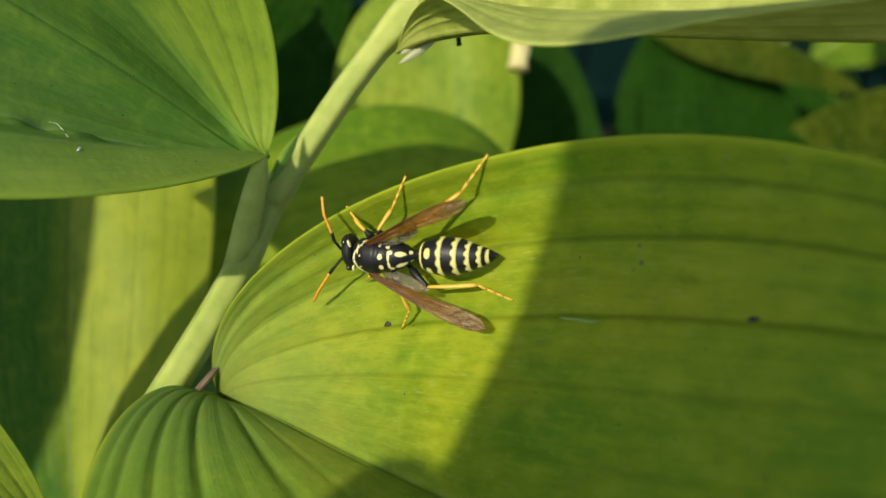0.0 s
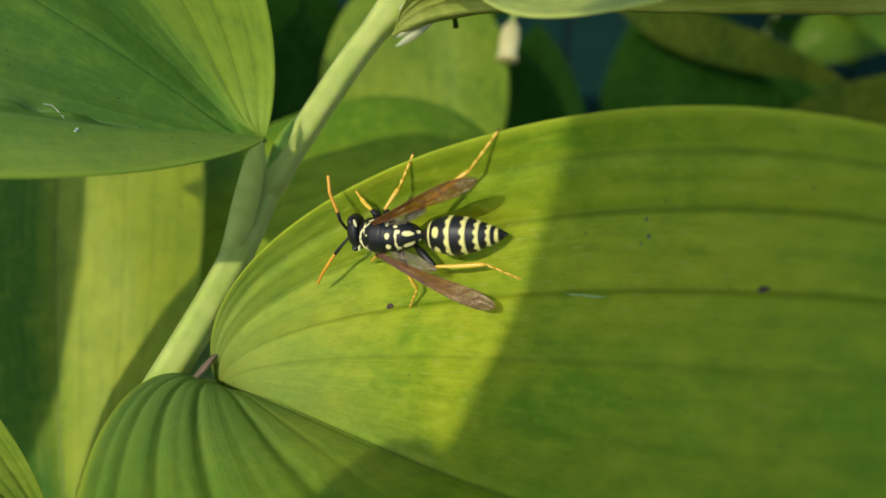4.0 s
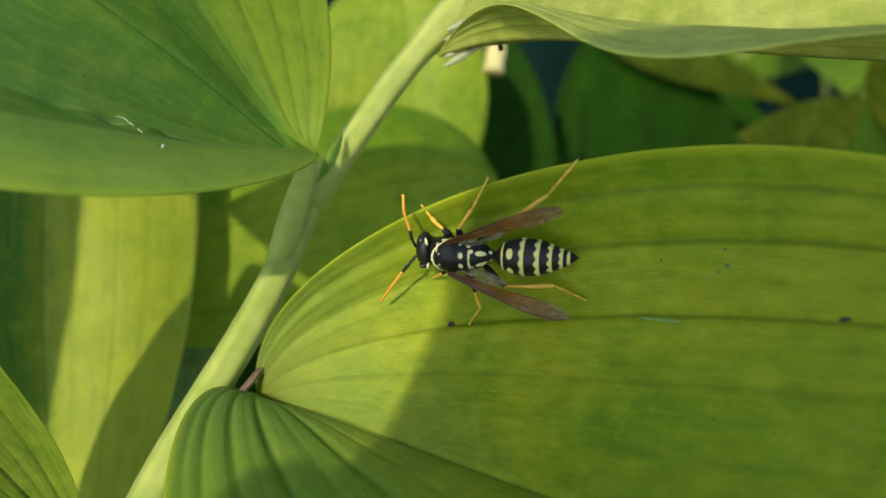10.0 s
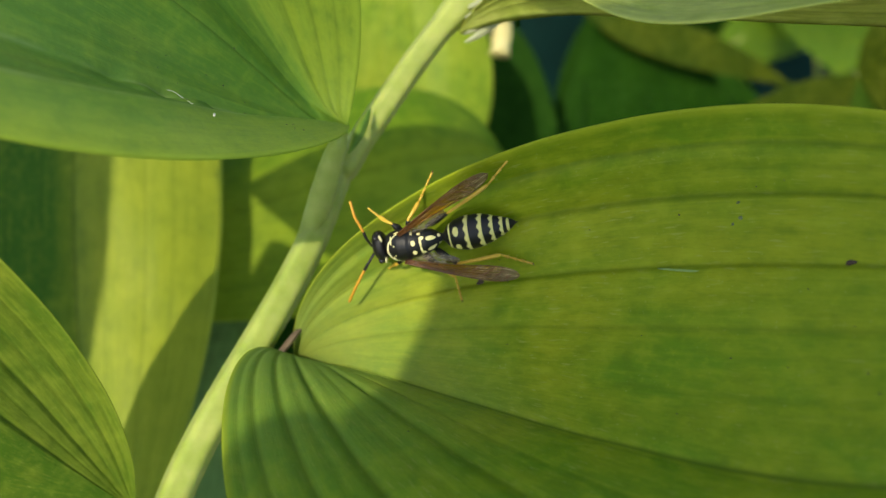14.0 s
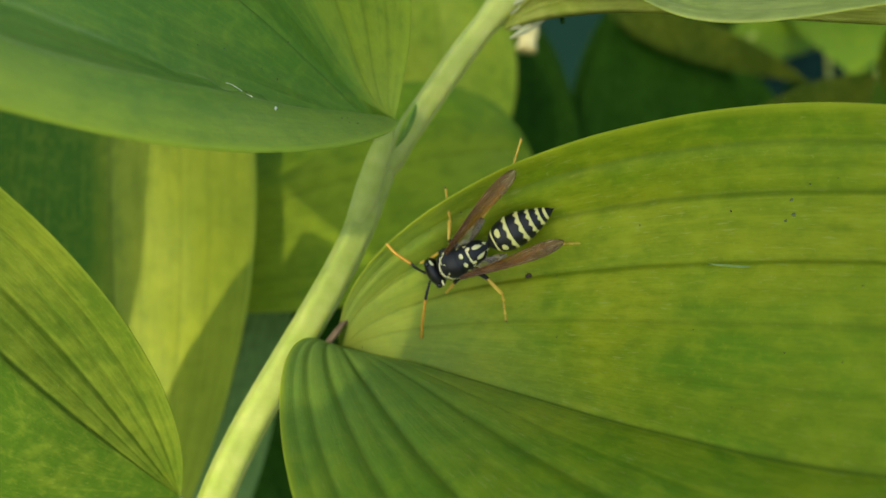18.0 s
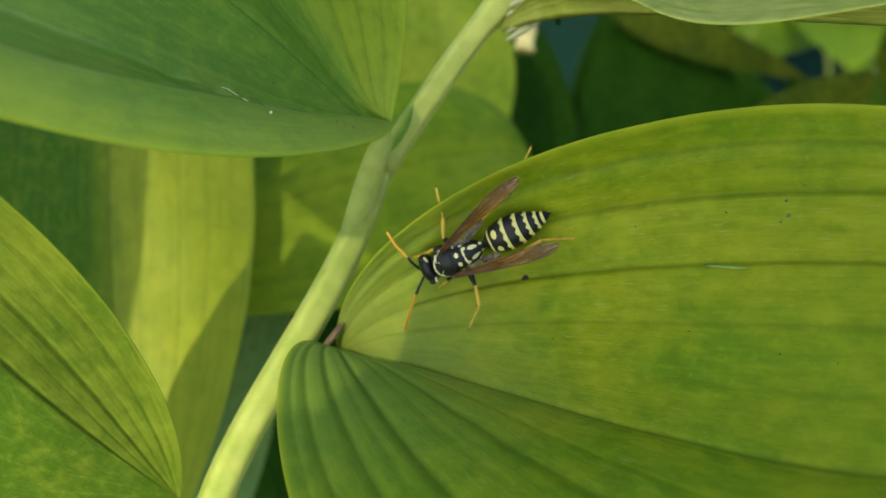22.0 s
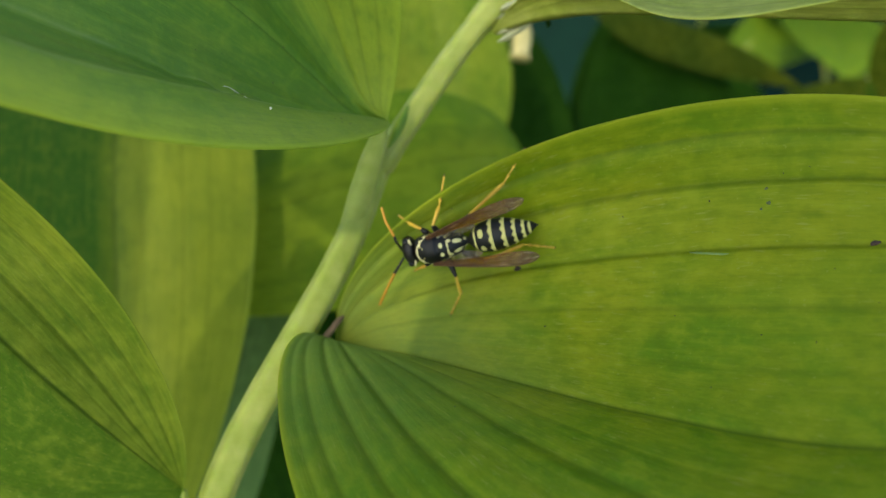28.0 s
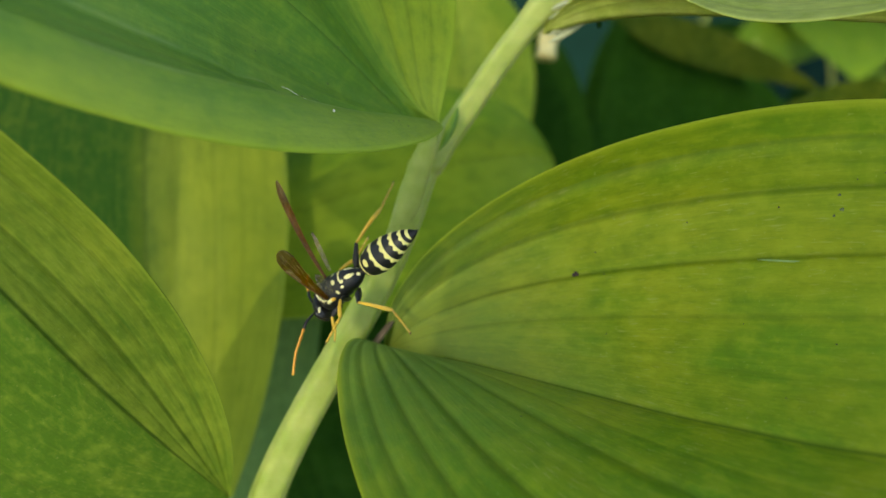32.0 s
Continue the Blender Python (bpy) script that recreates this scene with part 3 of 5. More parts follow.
STEM_LINE = np.concatenate([
    bezier([(-60, -357, -380), (-58, -200, -230), (-49, -90, -123), (-38.7, -38.6, -92.7)], 40)[:-1],
    bezier([(-38.7, -38.6, -92.7), (-35.4, -21.6, -86.4), (-22.7, -10.4, -90.1), (-18.7, 5.0, -95.2)], 40)[:-1],
    bezier([(-18.7, 5.0, -95.2), (-13.7, 10.9, -93.6), (-9.8, 18.9, -94.4), (-3.0, 25.3, -93.5)], 30)[:-1],
    bezier([(-3.0, 25.3, -93.5), (4, 33, -92), (16, 48, -92), (30, 58, -95)], 20)])


def main_plant():
    base = to_world(STEM_LINE[:1])[0]
    p = thing("leafy_stalk", base, "arching green stalk with broad ribbed yellow-green leaves", "plant")
    w = to_world(STEM_LINE) - base
    k = len(w)
    r = np.interp(np.linspace(0, 1, k), [0, 0.3, 0.45, 0.6, 0.63, 0.66, 0.8, 0.84, 0.87, 1], [2.4, 1.9, 1.75, 1.6, 1.9, 1.45, 1.4, 2.0, 1.4, 1.1]) * 0.001
    part("stem", tube(w, r, 40, 1.0, 0.06), STEM, p, "ridged pale green stem bent at each leaf")
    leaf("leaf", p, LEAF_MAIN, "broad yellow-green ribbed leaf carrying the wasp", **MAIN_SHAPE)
    leaf("leaf", p, LEAF_GREEN, "green ribbed leaf with a rolled lower edge", **UPPER_SHAPE)
    leaf("leaf", p, LEAF_SIDE, "lime green ribbed leaf with yellowish streaks",
         far=[(-40.5, -31.0, -92.8), (-36.2, -16.1, -83.9), (-49.8, 9.8, -61.5), (-71.7, 15.5, -52.6)],
         mid=[(-40.5, -31.0, -92.8), (-55.9, -8.8, -67.4), (-49.0, -15.5, -75.5), (-71.7, 15.5, -52.6)],
         near=[(-40.5, -31.0, -92.8), (-42, -44, -96), (-86, -62, -92), (-71.7, 15.5, -52.6)],
         sag_far=(0, 0, -2), sag_near=(0, -3, -2), grooves=SIDE_GROOVES, ns=110, nu=121, pleat=0.30, seed=7.0)
    leaf("leaf", p, LEAF_PALE, "pale lime leaf with a wavy drooping edge",
         far=[(-4.9, 20.5, -93.6), (0, 40, -95), (20, 62, -80), (50, 45, -60), (66, 12, -46)],
         mid=[(-4.9, 20.5, -93.6), (3.1, 22.4, -77.6), (16.3, 15.6, -74.8), (66, 12, -46)],
         near=[(-4.9, 20.5, -93.6), (-1.5, 28.8, -73.6), (7.5, 14.6, -64.3), (-1.8, 2.7, -60.9), (12, 24.4, -55.6), (66, 12, -46)],
         sag_far=(0, 2, 0), sag_near=(0, 2, 0), ns=120, nu=101, pleat=0.35, seed=11.0)
    stem_part("petiole", p, [(-21.6, -2.0, -92.8), (-20.0, 3.0, -92.4), (-19.1, 6.0, -90.8), (-18.5, 8.0, -89.4), (-17.8, 9.2, -88.9)], [1.3, 1.4, 1.25, 0.95, 0.35], STEM)
    stem_part("petiole", p, [(-25.5, -15.5, -90), (-24.5, -15.6, -91), (-23.5, -15.7, -92)], [1.4, 1.2, 0.9], STEM)
    stem_part("petiole", p, [(-40.2, -36, -93.2), (-40.7, -34, -93.6), (-40.6, -31.2, -93.2)], [1.0, 0.8, 0.4], STEM)
    # the sheath leaf in the upper leaf's axil, and dry bracts in the lower one
    leaf("bract", p, LEAF_GREEN, "narrow folded green bract", far=[(-17.5, 6.5, -90), (-17, 9.5, -89), (-14.9, 12, -92.3)],
         mid=[(-17.5, 6.5, -90), (-16, 9, -88.3), (-14.9, 12, -92.3)], near=[(-17.5, 6.5, -90), (-15, 8.5, -89.5), (-14.9, 12, -92.3)],
         ns=24, nu=13, pleat=0.05, wobble=0, thick=0.15)
    for i, (dx, dy, ln) in enumerate([(0, 0, 1.0), (-0.7, -0.5, 0.7)]):
        leaf("bract", p, BRACT, "dry brown papery bract", far=[(-25.5 + dx, -15.4 + dy, -89.5), (-24.2 + dx, -13.2 + dy, -89), (-22.6 + dx + ln, -11.6 + dy + ln, -90.5)],
             mid=[(-25.5 + dx, -15.4 + dy, -89.5), (-23.9 + dx, -13.5 + dy, -88.4), (-22.6 + dx + ln, -11.6 + dy + ln, -90.5)],
             near=[(-25.5 + dx, -15.4 + dy, -89.5), (-23.6 + dx, -14 + dy, -89), (-22.6 + dx + ln, -11.6 + dy + ln, -90.5)],
             ns=18, nu=9, pleat=0.05, wobble=0, thick=0.1)
    for i in range(5):
        a = (i - 2) * 0.9
        leaf("bract", p, BLOSSOM, "pale papery bract at the top node", far=[(-4.6, 21 + a, -92.5), (-3.2, 22.2 + a, -90.6), (0.6 + i % 2, 23.4 + a * 0.6, -90)],
             mid=[(-4.6, 21 + a, -92.5), (-3, 21.4 + a, -90.2), (0.6 + i % 2, 23.4 + a * 0.6, -90)],
             near=[(-4.6, 21 + a, -92.5), (-2.6, 20.7 + a, -91), (0.6 + i % 2, 23.4 + a * 0.6, -90)],
             ns=20, nu=9, pleat=0.06, wobble=0, thick=0.12)
    stem_part("stalklet", p, [(0.6, 28, -92), (1.4, 26, -92.5), (1.4, 23.5, -93), (1.7, 21.2, -93)], [0.12, 0.16, 0.2, 0.28], LEAF_SHADE_DARK, "thin dark hanging flower stalk", n=8, rings=16)
    return p


main_plant()


# ---- the leaves behind ----
def back_stalk(label, base, foot_shift, material, leaves, r=1.8, group="plants behind"):
    """A stalk rising from the ground to base, with its leaves."""
    foot = on_ground(base[0] + foot_shift[0], base[1], base[2] + foot_shift[1])
    p = thing("leafy_stalk", to_world(np.array([foot]))[0], label, "plant", group)
    b, f = np.array(base, float), np.array(foot)
    stem_part("stem", p, [foot, tuple(f + (b - f) * 0.4 + np.array(UP) * 20), tuple(f + (b - f) * 0.8 + np.array(UP) * 10), base], [r * 1.4, r * 1.2, r, r * 0.7], STEM)
    for mat, shape in leaves:
        leaf("leaf", p, mat, **dict(dict(ns=70, nu=61, pleat=0.35, wobble=0.4), **shape))
    return p


sunlit_stalk = back_stalk("stalk with a broad upright sunlit leaf", (-50, -52, -120), (-6, 0), STEM, [
    (LEAF_HALF, dict(far=[(-50, -52, -120), (-27.8, -15, -124), (-33.3, 33, -149), (-54, 62, -142)],
                     mid=[(-50, -52, -120), (-56, -18, -128), (-62, 20, -136), (-52, 62, -142)],
                     near=[(-50, -52, -120), (-90, -25, -118), (-92, 25, -128), (-52, 62, -142)], sag_far=(0, 0, 2), pleat=0.14, seed=21.0))])
back_stalk("stalk with a round-tipped green leaf", (-76, -12, -150), (4, 0), STEM, [
    (LEAF_ROUND, dict(far=[(-76, -12, -150), (-32.8, 22.6, -152.2), (-1.2, 36.0, -143.4), (14.4, 13.4, -165.4)],
                     mid=[(-76, -12, -150), (-35, 2, -138), (-4, 14.5, -136), (14.4, 13.4, -165.4)],
                     near=[(-76, -12, -150), (-39, -18, -131), (14, -18, -130), (14.4, 13.4, -165.4)], sag_far=(0, 0, 1.5), pleat=0.14, seed=25.0))])
back_stalk("stalk with a grey-green shaded leaf", (-44, -62, -150), (0, -5), STEM, [
    (LEAF_GREY, dict(far=[(-44, -62, -150), (-30, -34, -147), (-32, -14, -146), (-29.5, -5, -145)],
                     mid=[(-44, -62, -150), (-44, -34, -150), (-40, -12, -148), (-29.5, -5, -145)],
                     near=[(-44, -62, -150), (-62, -34, -150), (-54, -4, -150), (-29.5, -5, -145)], seed=27.0))])
back_stalk("stalk with green leaves coloured dark for shade", (-60, -30, -172), (0, -10), STEM, [
    (LEAF_SHADE_DARK, dict(far=[(-60, -30, -172), (-48, 26, -166), (-20, 34, -166), (4, 2, -162)],
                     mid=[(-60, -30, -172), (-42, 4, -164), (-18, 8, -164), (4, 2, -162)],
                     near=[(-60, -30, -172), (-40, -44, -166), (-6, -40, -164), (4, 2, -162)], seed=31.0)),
    (LEAF_SHADE_DARK, dict(far=[(-60, -30, -172), (-75, 30, -180), (-50, 70, -190), (-20, 72, -195)],
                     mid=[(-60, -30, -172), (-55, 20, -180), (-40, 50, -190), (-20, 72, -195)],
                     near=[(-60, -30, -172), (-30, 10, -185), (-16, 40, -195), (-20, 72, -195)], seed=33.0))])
back_stalk("stalk with a broad pale green leaf", (-6, -12, -200), (0, -6), STEM, [
    (LEAF_LIME, dict(far=[(-6, -12, -200), (21, 12, -184), (26, 54, -190), (-4, 60, -190)],
                      mid=[(-6, -12, -200), (1, 14, -186), (2, 40, -190), (-4, 60, -190)],
                      near=[(-6, -12, -200), (-30, 12, -186), (-30, 52, -190), (-4, 60, -190)], sag_far=(0, 0, 2), pleat=0.15, seed=35.0))])
back_stalk("stalk with tall green leaves coloured dark for shade", (38, -40, -230), (0, -10), STEM, [
    (LEAF_SHADE_DARK, dict(far=[(38, -40, -230), (47, 6, -226), (42, 42, -226), (28, 56, -228)],
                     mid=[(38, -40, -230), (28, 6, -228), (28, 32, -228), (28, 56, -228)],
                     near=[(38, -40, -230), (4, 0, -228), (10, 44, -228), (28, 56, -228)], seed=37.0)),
    (LEAF_SHADE_DARK, dict(far=[(38, -40, -230), (125, 0, -250), (112, 48, -252), (66, 68, -250)],
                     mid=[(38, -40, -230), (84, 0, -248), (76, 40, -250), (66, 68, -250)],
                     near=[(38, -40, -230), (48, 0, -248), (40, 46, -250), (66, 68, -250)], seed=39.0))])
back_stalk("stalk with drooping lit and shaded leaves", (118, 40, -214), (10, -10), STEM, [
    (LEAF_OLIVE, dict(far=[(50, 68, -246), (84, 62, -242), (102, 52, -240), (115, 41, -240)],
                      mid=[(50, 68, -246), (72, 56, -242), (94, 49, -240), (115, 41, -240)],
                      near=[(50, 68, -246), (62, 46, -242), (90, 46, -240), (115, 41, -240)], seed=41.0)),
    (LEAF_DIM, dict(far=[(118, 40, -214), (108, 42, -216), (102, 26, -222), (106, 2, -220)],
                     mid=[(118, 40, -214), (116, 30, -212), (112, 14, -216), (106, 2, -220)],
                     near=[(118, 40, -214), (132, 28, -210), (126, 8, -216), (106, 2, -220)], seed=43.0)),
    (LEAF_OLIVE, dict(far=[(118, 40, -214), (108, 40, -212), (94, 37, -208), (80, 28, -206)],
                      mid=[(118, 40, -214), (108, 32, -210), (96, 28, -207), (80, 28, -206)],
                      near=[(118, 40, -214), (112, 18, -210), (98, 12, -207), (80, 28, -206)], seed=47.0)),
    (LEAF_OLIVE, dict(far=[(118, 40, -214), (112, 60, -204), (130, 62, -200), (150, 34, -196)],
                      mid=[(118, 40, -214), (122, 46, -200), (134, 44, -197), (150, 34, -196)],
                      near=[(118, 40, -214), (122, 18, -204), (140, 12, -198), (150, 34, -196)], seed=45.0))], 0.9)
back_stalk("low stalk with broad green leaves coloured dark for shade", (-20, -84, -185), (0, -10), STEM, [
    (LEAF_SHADE_DARK, dict(far=[(-20, -84, -185), (-60, -70, -180), (-70, -10, -185), (-50, 10, -190)],
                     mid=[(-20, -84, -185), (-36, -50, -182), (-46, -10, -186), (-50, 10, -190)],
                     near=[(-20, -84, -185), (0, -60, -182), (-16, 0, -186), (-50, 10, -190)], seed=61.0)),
    (LEAF_SHADE_DARK, dict(far=[(-20, -84, -185), (-20, -40, -190), (0, 0, -200), (20, 6, -205)],
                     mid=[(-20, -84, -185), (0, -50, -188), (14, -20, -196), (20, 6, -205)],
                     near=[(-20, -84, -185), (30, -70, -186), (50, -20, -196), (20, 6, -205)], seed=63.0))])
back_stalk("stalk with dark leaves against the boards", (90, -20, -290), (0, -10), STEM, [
    (LEAF_SHADE_DARK, dict(far=[(90, -20, -290), (150, 0, -286), (140, 46, -286), (112, 58, -288)],
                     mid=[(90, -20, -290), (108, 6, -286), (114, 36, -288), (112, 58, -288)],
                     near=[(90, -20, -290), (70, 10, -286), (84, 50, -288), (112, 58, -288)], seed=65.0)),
    (LEAF_SHADE_DARK, dict(far=[(90, -20, -290), (40, 0, -280), (46, 56, -282), (76, 84, -284)],
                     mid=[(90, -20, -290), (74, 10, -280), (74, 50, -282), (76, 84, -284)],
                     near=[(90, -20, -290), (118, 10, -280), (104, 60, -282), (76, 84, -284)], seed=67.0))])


def hanging_blossom():
    p = thing("blossom", at(14.5, 37, -170), "small pinkish cream bell blossom hanging among the leaves", "flower")
    base = np.array(p.location)
    ax = bezier([(15.4, 41.5, -171), (15.0, 39.5, -170), (14.6, 37, -170), (14.2, 34.3, -169.5)], 16)
    part("bell", tube(to_world(ax) - base, np.interp(np.linspace(0, 1, 16), [0, 0.15, 0.55, 0.8, 0.9, 1], [0.7, 1.6, 2.0, 1.7, 1.8, 2.2]) * 0.001, 18, 1.0, 0.05), BELL, p)
    stem_part("stalklet", p, [(20, 58, -178), (18.5, 52, -174), (16.4, 46, -171), (15.4, 41.2, -171)], [0.5, 0.5, 0.5, 0.6], STEM, n=8, rings=14)


hanging_blossom()

# ---- the clump around: stalks of the same kind on all sides, added to block sky light ----
def clump():
    base = (0.0, 0.0, 0.0)
    p = thing("leafy_stalk", base, "leafy green stalk added around the plants to block sky light", "plant", "stalks of the clump")
    inv = np.linalg.inv(np.array(PLANT))

    def mm(q):
        return tuple((inv @ np.array((*q, 1.0)))[:3])

    top = [(0, 0, 0), (0.0, 0.01, 0.16), (0.0, 0.03, 0.32), (0.02, 0.10, 0.42)]
    stem_part("stem", p, [mm(q) for q in top], [2.6, 2.2, 1.8, 1.2], STEM)
    line = bezier(top, 12)
    for i in range(7):
        o = line[4 + i]
        a = 1.2 + i * 2.35
        d = np.array((math.cos(a), math.sin(a) * 0.7, 0.35))
        w = np.array((-math.sin(a), math.cos(a), 0.15)) * 0.042
        tip = o + d * 0.125 - (0, 0, 0.03)
        leaf("leaf", p, LEAF_SHADE_DARK if i % 3 else LEAF_MID, far=[mm(o), mm(o + d * 0.03 + w), mm(o + d * 0.09 + w), mm(tip)],
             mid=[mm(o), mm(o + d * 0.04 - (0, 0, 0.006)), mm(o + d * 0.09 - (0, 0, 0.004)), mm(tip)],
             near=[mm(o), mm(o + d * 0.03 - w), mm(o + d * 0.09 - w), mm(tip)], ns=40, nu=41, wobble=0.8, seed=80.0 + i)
    spots = [(-0.24, 0.10, 30, 1.15), (-0.20, 0.24, 200, 1.05), (-0.33, 0.02, 100, 1.15), (-0.32, 0.30, 320, 1.05), (-0.26, -0.12, 10, 0.95), (0.30, 0.26, 60, 0.85), (0.40, 0.16, 250, 0.85),
             (-0.12, 0.40, 140, 0.85), (0.02, 0.42, 20, 0.75), (0.16, 0.46, 220, 0.72), (0.30, 0.40, 90, 0.8), (-0.26, 0.46, 260, 0.9), (-0.12, -0.16, 45, 0.8),
             (0.42, 0.34, 10, 0.9), (0.0, 0.58, 170, 0.8), (0.24, 0.60, 300, 0.8), (-0.2, 0.6, 100, 0.85)]
    for i, (x, y, turn, size) in enumerate(spots):
        q = p if i == 0 else copy_thing(p, pose(x, y, 0, 0, 0, turn))
        q.matrix_basis = pose(x, y, 0, 0, 0, turn) @ Matrix.Scale(size, 4)


clump()

# ---- the stalk that throws its shade over the leaf ----
SHADE = tuple(-200 * SUN_WAY)


def shifted(points):
    return [tuple(np.array(q) + np.array(SHADE)) for q in points]


shade_stalk = back_stalk("tall stalk swaying in the wind, its leaf shading the others", shifted([(24, -72, -70)])[0], (-12, 6), STEM, [
    (LEAF_SHEER, dict(far=shifted([(24, -72, -70), (140, -60, -70), (115, 34, -70), (15, 15, -70)]),
                      mid=shifted([(24, -72, -70), (54, -34, -72), (46, 8, -72), (15, 15, -70)]),
                      near=shifted([(24, -72, -70), (-19, -34, -70), (6, -3, -70), (15, 15, -70)]), seed=51.0)),
    (LEAF_SHEER, dict(far=shifted([(24, -72, -70), (22, -32, -70), (3, -12, -70), (-7, -17, -70)]),
                      mid=shifted([(24, -72, -70), (10, -42, -71), (-2, -23, -71), (-7, -17, -70)]),
                      near=shifted([(24, -72, -70), (-2, -52, -70), (-12, -28, -70), (-7, -17, -70)]), seed=53.0))], group="")

# a leaf that shades the upright one behind
SIDE = tuple(-170 * SUN_WAY)


def aside(points):
    return [tuple(np.array(q) + np.array(SIDE)) for q in points]


back_stalk("tall stalk with one broad shading leaf", aside([(-84, -90, -122)])[0], (-10, 6), STEM, [
    (LEAF_SHADE_DARK, dict(far=aside([(-84, -90, -122), (-46, -40, -122), (-50, 20, -122), (-72, 60, -122)]),
                      mid=aside([(-84, -90, -122), (-84, -40, -124), (-84, 10, -124), (-72, 60, -122)]),
                      near=aside([(-84, -90, -122), (-130, -40, -122), (-126, 30, -122), (-72, 60, -122)]), seed=71.0))], group="")


# ---- an unseen tree, added so that its branch dims the sun like cloud ----
def shade_tree():
    """A tree added out of view, up-sun of the plants, in place of cloud. Its swaying limb carries foliage that grows
    denser inwards.
    """
    target = at(0, -5, -85)
    toward = -sun_world
    heart = target + toward * 10.0
    side = toward.cross(Vector((0, 0, 1))).normalized()
    rise = side.cross(toward).normalized()
    root = heart + side * 3.0
    root.z = 0
    tree = thing("tree", root, "unseen tree added to dim the sun with its leafy branch", "tree")
    fork = Vector((0, 0, heart.z - 0.9))
    trunk = [(0, 0, -0.1), (0.05, 0.03, fork.z * 0.4), (-0.04, 0.02, fork.z * 0.75), tuple(fork), (0.1, 0.1, fork.z + 1.2)]
    part("trunk", tube(smooth_line(trunk, 8), np.linspace(0.16, 0.05, 33), 14), BARK, tree)
    reach = heart - root - fork
    line = smooth_line([(0, 0, 0), tuple(reach * 0.4 + Vector((0, 0, 0.25))), tuple(reach * 0.75 + Vector((0, 0, 0.15))), tuple(reach * 0.95 - rise * 0.4)], 8)
    limb_ob = part("limb", tube(line, np.linspace(0.06, 0.012, 25), 10), BARK, tree)
    limb_ob.location = fork
    gen = random.Random(9)
    verts, faces = [], []
    while len(verts) < 6200 * 6:
        a = gen.uniform(0, 1.25)
        if gen.random() > min(1.0, (a / 0.95) ** 1.4):
            continue
        c = reach + side * gen.uniform(-0.5, 0.5) + rise * (a + 0.1) + toward * gen.uniform(-0.15, 0.15)
        turn = Euler((gen.uniform(-0.7, 0.7), gen.uniform(-0.7, 0.7), gen.uniform(0, 6.28))).to_matrix()
        ex, ey, ez = (turn @ side), (turn @ rise), (turn @ toward)
        k = len(verts)
        ln, wd = gen.uniform(0.020, 0.028), gen.uniform(0.010, 0.014)
        for px, py, pz in ((-1, 0, 0), (-0.35, 1, 0.15), (0.45, 0.8, 0.1), (1, 0, -0.15), (0.45, -0.8, 0.1), (-0.35, -1, 0.15)):
            verts.append(tuple(c + ex * px * ln + ey * py * wd + ez * pz * wd))
        faces.append(tuple(range(k, k + 6)))
    tagged(part("foliage", (verts, faces, None), LEAF_SHADE_DARK, limb_ob, "many small green leaves"), kind="stuff")
    return limb_ob, Vector((toward.x, toward.y, 0)).normalized()


tree_limb, limb_axis = shade_tree()

# ---- marks on the leaves ----
MAIN_GRID, MAIN_NORMAL = leaf_grid(**MAIN_SHAPE)


UPPER_GRID, UPPER_NORMAL = leaf_grid(**UPPER_SHAPE)


def on_leaf(x, y, grid, normal):
    """Where the line from the plant frame's origin towards (x, y, -1) meets a leaf: place, normal."""
    way = np.array((x, y, -1.0))
    way /= np.linalg.norm(way)
    q = grid[8:-8]
    off = np.linalg.norm(q - (q @ way)[..., None] * way, axis=2)
    i, j = np.unravel_index(off.argmin(), off.shape)
    return q[i, j], normal[8:-8][i, j]


def speck(x, y, size, material, label, category, turn=0.0, seed=1, upper=False):
    q, n = on_leaf(x, y, UPPER_GRID, UPPER_NORMAL) if upper else on_leaf(x, y, MAIN_GRID, MAIN_NORMAL)
    a = np.cross(n, (0, 1, 0))
    a /= np.linalg.norm(a)
    b = np.cross(n, a)
    a, b = a * math.cos(turn) + b * math.sin(turn), b * math.cos(turn) - a * math.sin(turn)
    rot = np.array(PLANT.to_3x3()) * 1000
    w = to_world(q[None])[0]
    geo = blob((0, 0, 0), [rot @ a, rot @ b, rot @ n], [s * 0.001 for s in size], 12, 0.15, seed)
    ob = tagged(part(category.replace(" ", "_"), geo, material), label, category)
    ob.location = w
    return ob


speck(-0.4065, 0.1127, (0.42, 0.12, 0.12), WHITE, "tiny white splinter lying on the leaf", "debris", 0.9, 7, True)


def fibre():
    """A fine pale hair lying in a curve on the upper leaf."""
    line = []
    for x, y in ((-0.4400, 0.1420), (-0.4330, 0.1390), (-0.4260, 0.1330), (-0.4200, 0.1250)):
        q, n = on_leaf(x, y, UPPER_GRID, UPPER_NORMAL)
        line.append(q + n * 0.06)
    w = to_world(smooth_line(line, 5))
    ob = tagged(part("fibre", tube(w - w[0], np.full(len(w), 0.000024), 6), WHITE), "fine pale hair lying curved on the leaf", "fibre")
    ob.location = w[0]


fibre()
for i, (x, y) in enumerate([(-0.345, 0.193), (-0.39, 0.122), (-0.425, 0.13), (-0.335, 0.118), (-0.30, 0.105), (-0.275, 0.098), (-0.36, 0.15)]):
    speck(x, y, (0.10, 0.07, 0.05), DEBRIS, "minute dark grain on the leaf", "debris", 0.7 * i, i + 30, True)
speck(-0.0608, -0.0836, (0.36, 0.26, 0.14), DEBRIS, "tiny dark crumb lying on the leaf", "debris", 0.4, 1)
speck(0.349, -0.0779, (0.42, 0.22, 0.10), DEBRIS, "tiny brown crumb lying on the leaf", "debris", 0.2, 2)
